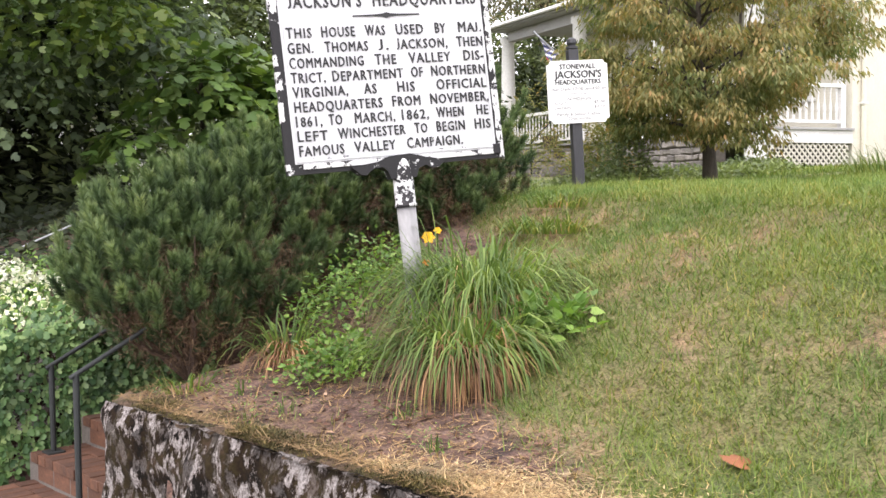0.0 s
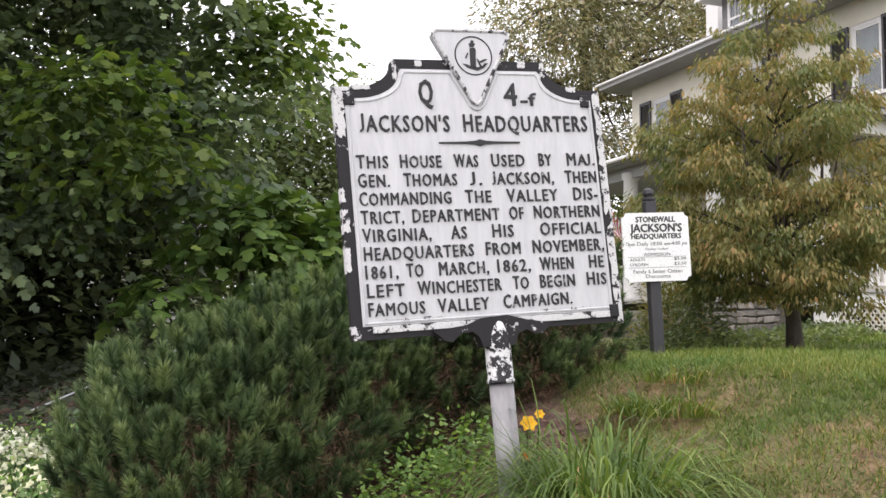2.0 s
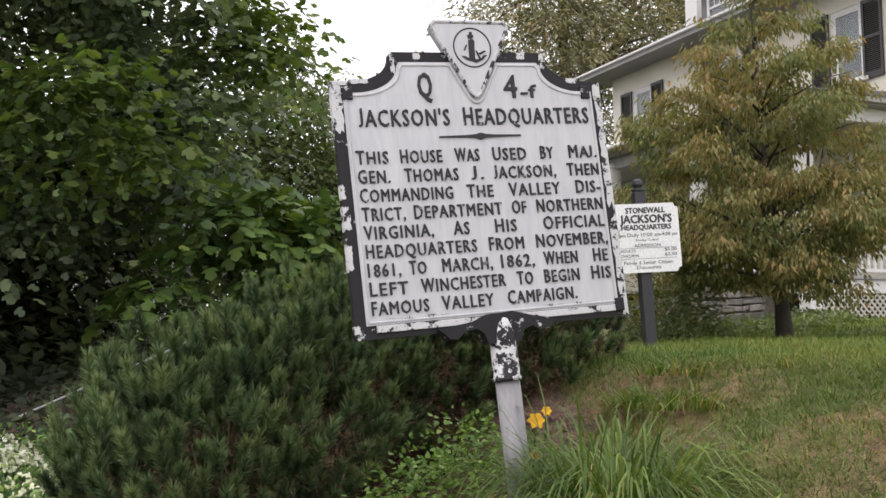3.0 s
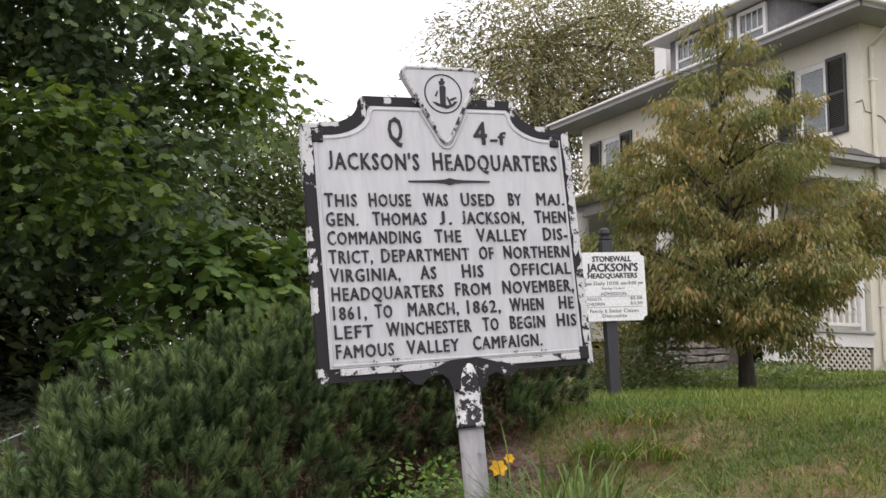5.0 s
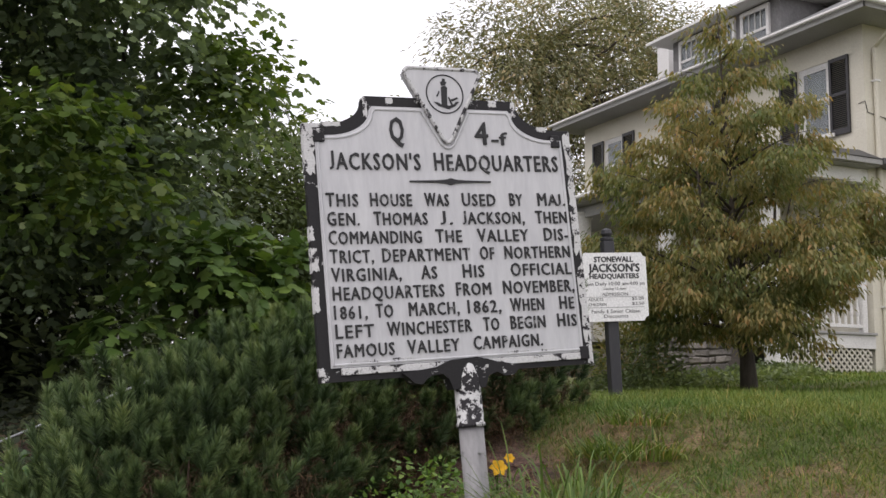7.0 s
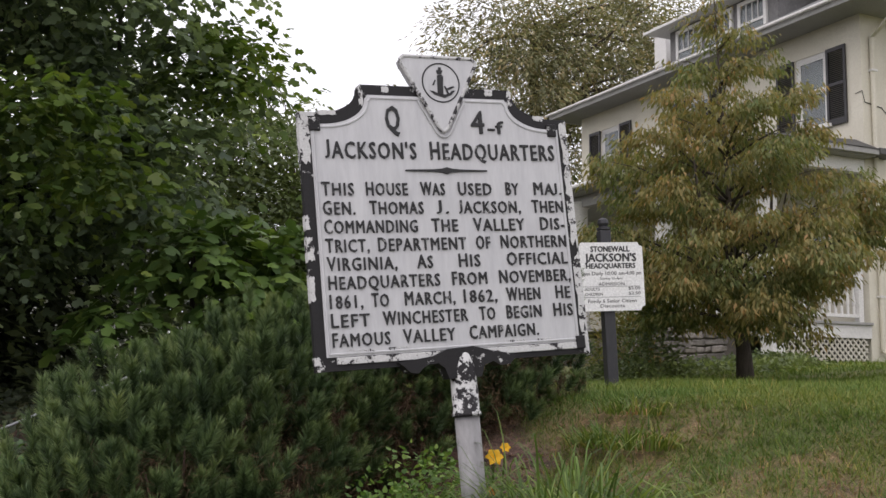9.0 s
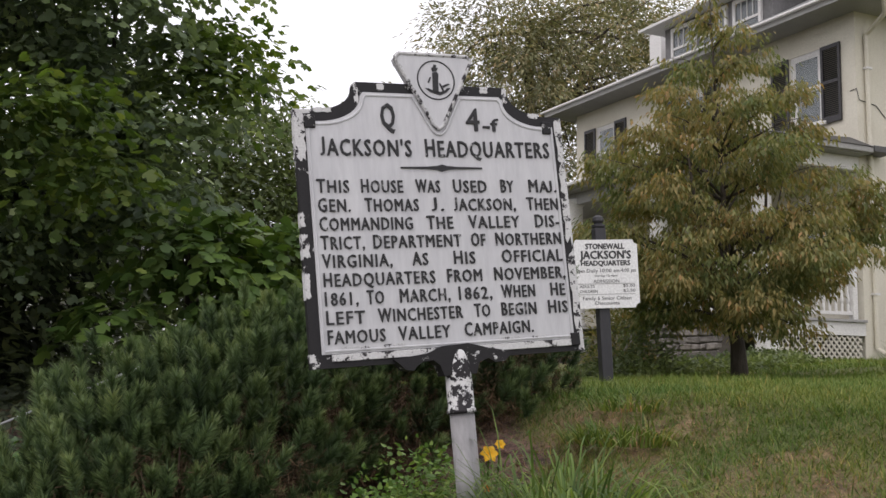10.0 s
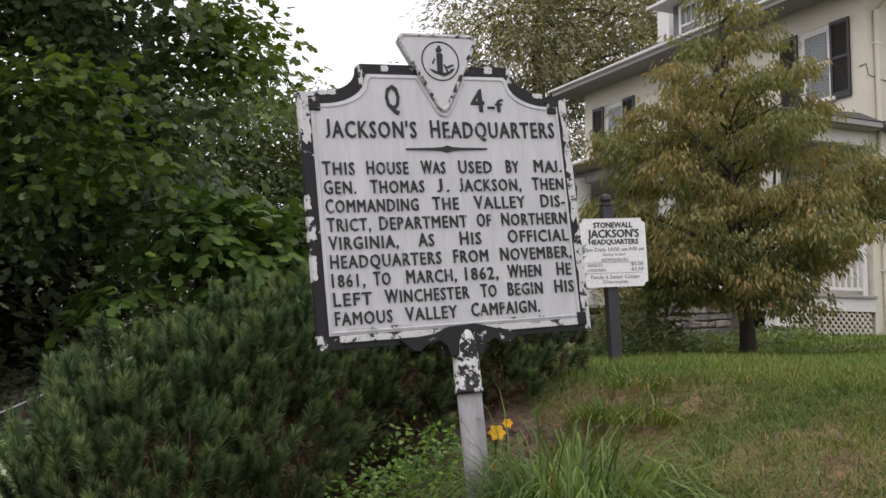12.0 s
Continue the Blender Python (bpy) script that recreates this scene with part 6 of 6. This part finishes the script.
low_plant(92, "shrub", (11.6, 20.2, hz(11.6, 20.2)), 0.9, 0.7, 1.9, 160, 0.1, "long", DOGWOOD, "yellowing leafy shrub beside the porch steps", 12, "shrub")
low_plant(93, "shrub", (7.85, 11.4, hz(7.85, 11.4)), 0.4, 0.4, 0.9, 95, 0.08, "oval", SOFTGREEN, "low olive shrub behind the visitor board", 12, "shrub")

r = np.random.default_rng(95)
ivy = tagged(new("ivy_bank"), "glossy ivy covering the bank beside the steps", "ivy", kind="stuff")
n = 15000
s = r.uniform(6.0, 11.0, n)
w = r.random(n)
u = np.where(w < 0.55, 2.16 + 0.1 * r.random(n), r.uniform(2.2, 4.2, n))
px, py = xy(u, s)
pz = np.where(w < 0.55, r.uniform(-0.25, 0.72, n), height(px, py) + r.uniform(0.02, 0.2, n))
P = np.stack([px, py, pz], -1)
D = np.stack([r.normal(size=n) * 0.6 - 0.4, r.normal(size=n) * 0.6 - 0.3, -0.8 + 0.5 * r.normal(size=n)], -1)
N = np.stack([-0.9 + 0.4 * r.normal(size=n), -0.5 + 0.4 * r.normal(size=n), 0.5 + 0.4 * r.normal(size=n)], -1)
near = (s < 8.3) | (w < 0.55)
m = 9000
qx, qy = xy(r.uniform(2.25, 7.0, m), 8.0 + 9.0 * r.random(m) ** 1.3)
Q = np.stack([qx, qy, height(qx, qy) + r.uniform(0.01, 0.16, m)], -1)
# these leaves get the darkened colour too, as shade on the ground
finish("shade_leaves", leaf_mesh("shade_leaves", Q, r.normal(size=(m, 3)) * np.array([1, 1, 0.4]), r.normal(size=(m, 3)) * 0.5 + np.array([-0.2, -0.6, 0.8]), 0.1 * r.uniform(0.6, 1.3, m), "oval"), SHADETONE, ivy, "low leaves coloured dark for the shade under the trees")
P, D, N = P[near], D[near], N[near]
n = len(P)
finish("ivy_leaves", leaf_mesh("ivy_leaves", P, D, N, 0.048 * r.uniform(0.6, 1.3, n), "lobed"), IVY, ivy)
# ivy on the face beside the steps
n = 7500
u = r.uniform(2.15, 3.6, n)
px, py = xy(u, 6.04 + 0.08 * r.random(n))
P = np.stack([px, py, r.uniform(-0.2, 0.72, n) + 0.1 * (u - 2.2)], -1)
D = np.stack([r.normal(size=n) * 0.5, -0.3 + r.normal(size=n) * 0.4, -0.8 + 0.4 * r.normal(size=n)], -1)
N = np.stack([0.4 * r.normal(size=n), -1.0 + 0.4 * r.normal(size=n), 0.5 + 0.4 * r.normal(size=n)], -1)
finish("ivy_face", leaf_mesh("ivy_face", P, D, N, 0.048 * r.uniform(0.6, 1.3, n), "lobed"), IVY, ivy)
bank_wall = thing("ivy_bank_wall", SIDE @ pose(2.28, 6.06, 0), "low bank wall hidden under ivy", "wall", kind="structure")
part("wall_body", wall_run("wall_body", 7.0, lambda y: 0.62, 0.3, 0.08), WALLSTUFF, bank_wall)
bank_return = thing("ivy_stair_wall", SIDE @ pose(2.28, 6.34, 0, 0, 0, -90), "low wall beside the steps, hidden under ivy", "wall", kind="structure")
part("wall_body", wall_run("wall_body", 2.0, lambda y: 0.6 + 0.1 * y, 0.26, 0.08), WALLSTUFF, bank_return)
# white autumn clematis
wx, wy = xy(2.82, 7.7)
cl = low_plant(97, "white_flower_bush", (wx, wy, 0.5), 0.75, 0.95, 0.42, 150, 0.05, "oval", HERB, "bush smothered in small white blossom", 8, "shrub")
n = 1700
ang, q = r.uniform(0, 2 * math.pi, n), np.sqrt(r.random(n))
P = np.stack([0.75 * q * np.cos(ang), 0.95 * q * np.sin(ang), 0.1 + 0.44 * (1 - q ** 2) * r.uniform(0.75, 1.08, n)], -1)
finish("blossom", leaf_mesh("blossom", P, r.normal(size=(n, 3)), r.normal(size=(n, 3)) + np.array([-0.3, -0.6, 0.8]), 0.034 * r.uniform(0.6, 1.2, n), "lobed"), BLOSSOM, cl, "small white blossom")

# ---- lawn ----
r = np.random.default_rng(99)
lawn = tagged(new("lawn_grass"), "short dry grass of the sloping lawn", "grass", kind="stuff")


def sow(name, n, u0, u1, s0, s1, L, W, mat, dry):
    u, s = r.uniform(u0, u1, n), r.uniform(s0, s1, n)
    x, y = xy(u, s)
    b = bare(x, y)
    d = dried(x, y)
    keep = r.random(n) > (b * 0.97 if not dry else 0.1 + 0.5 * b)
    keep &= r.random(n) > (0.94 * d if not dry else 1 - np.clip(0.05 + 0.9 * d, 0, 1))
    keep &= ~((s > 4.8) & (s < 6.2) & (u < 4.5))
    x, y = x[keep], y[keep]
    k = len(x)
    P = np.stack([x, y, height(x, y) - 0.004], -1)
    D = np.stack([r.normal(size=k) * 0.7, r.normal(size=k) * 0.7, np.full(k, 0.38 if not dry else 0.18)], -1)
    blades(name, P, D, L * r.uniform(0.5, 1.35, k), W * r.uniform(0.7, 1.3, k), mat, lawn, 0.5, 1)


sow("grass_near", 400000, 2.3, 6.6, -1.2, 5.2, 0.055, 0.0024, GRASS, False)
sow("grass_edge", 90000, 2.35, 7.0, -6.0, -1.2, 0.075, 0.004, GRASS, False)
sow("grass_tall", 22000, 2.4, 8.0, -1.2, 6.0, 0.1, 0.0028, GRASS, False)
sow("grass_mid", 170000, 6.0, 12.5, -3.0, 9.0, 0.07, 0.0038, LAWN_FAR, False)
sow("grass_far", 80000, 12.0, 22.0, -5.0, 12.0, 0.1, 0.008, LAWN_FAR, False)
sow("straw_near", 190000, 2.3, 6.6, -1.5, 5.4, 0.06, 0.0019, STRAW, True)
sow("straw_far", 30000, 6.0, 13.0, -3.0, 8.0, 0.08, 0.003, STRAW, True)
# loose straw and mulch on the bed
n = 13000
u, s = 2.24 + 2.1 * r.random(n) ** 2.2, r.uniform(0.2, 6.0, n)
x, y = xy(u, s)
k = (bare(x, y) > 0.4) & ~((s > 4.75) & (u < 4.5))
x, y = x[k], y[k]
P = np.stack([x, y, height(x, y) + 0.008 + 0.03 * (us(x, y)[0] < 2.45)], -1)
D = np.stack([r.normal(size=len(x)), r.normal(size=len(x)), 0.12 * np.abs(r.normal(size=len(x)))], -1)
mulch = tagged(new("mulch"), "dry grass clippings and mulch on the bed", "mulch", kind="stuff")
blades("clippings", P, D, 0.055 * r.uniform(0.4, 1.6, len(x)), 0.0018 * r.uniform(0.6, 1.6, len(x)), STRAW, mulch, 0.15, 2)
# bark chips and dead leaves on the bed
n = 5200
u, s = r.uniform(2.3, 4.6, n), r.uniform(0.3, 5.2, n)
x, y = xy(u, s)
k = (bare(x, y) > 0.5) & ~((s > 4.7) & (u < 4.5))
x, y = x[k], y[k]
n = len(x)
P = np.stack([x, y, height(x, y) + 0.01], -1)
N = r.normal(size=(n, 3)) * 0.35 + np.array([0, 0, 1.0])
finish("chips", leaf_mesh("chips", P, r.normal(size=(n, 3)) * np.array([1, 1, 0.15]), N, 0.026 * r.uniform(0.4, 1.7, n), "oval"), CHIP, mulch)
# a drift of pale clippings along the bed's open end
n = 16000
s = 0.2 + 2.7 * r.random(n) ** 0.8
u = 2.3 + np.abs(r.normal(size=n)) * 0.13
k = r.random(n) < 0.55 + 0.45 * np.sin(5 * s + 9 * u)
x, y = xy(u[k], s[k])
P = np.stack([x, y, np.maximum(height(x, y), 0.55) + 0.012], -1)
D = np.stack([r.normal(size=len(x)), r.normal(size=len(x)), 0.15 * np.abs(r.normal(size=len(x)))], -1)
blades("pale_clippings", P, D, 0.042 * r.uniform(0.4, 1.5, len(x)), 0.0017 * r.uniform(0.6, 1.5, len(x)), PALESTRAW, mulch, 0.15, 2)
# moss cushions over the wall's lip
n = 42000
s = r.uniform(0.0, 4.7, n)
u = 2.215 + np.abs(r.normal(size=n)) * 0.08
dens = 0.5 + 0.5 * np.sin(7.3 * s + 2 * np.sin(3.1 * s)) * np.sin(2.9 * s + 14 * (u - 2.2))
k = r.random(n) < np.clip(2.6 * dens - 1.2, 0, 1)
u, s, dens = u[k], s[k], dens[k]
x, y = xy(u, s)
P = np.stack([x, y, 0.548 + 0.035 * dens * r.uniform(0.3, 1, len(x)) - 0.25 * np.clip(2.27 - u, 0, 1) + 0.05 * (u - 2.2)], -1)
D = np.stack([r.normal(size=len(x)) - 0.5, r.normal(size=len(x)), r.uniform(0.1, 1.2, len(x))], -1)
moss = tagged(new("moss"), "dark olive moss cushions along the wall top", "moss", kind="stuff")
blades("moss_shoots", P, D, 0.018 * r.uniform(0.5, 1.4, len(x)), 0.0026 * r.uniform(0.6, 1.4, len(x)), MOSS, moss, 0.3, 1)
# a fallen leaf on the lawn
leaf = thing("fallen_leaf", pose(2.13, 2.52, hz(2.13, 2.52) + 0.03), "single fallen rusty brown leaf on the grass", "leaf")
finish("blade", leaf_mesh("blade", np.array([(0.0, 0, 0)]), np.array([(0.8, 0.3, 0.05)]), np.array([(0, -0.3, 1.0)]), np.array([0.11]), "lobed"), FALLEN, leaf)
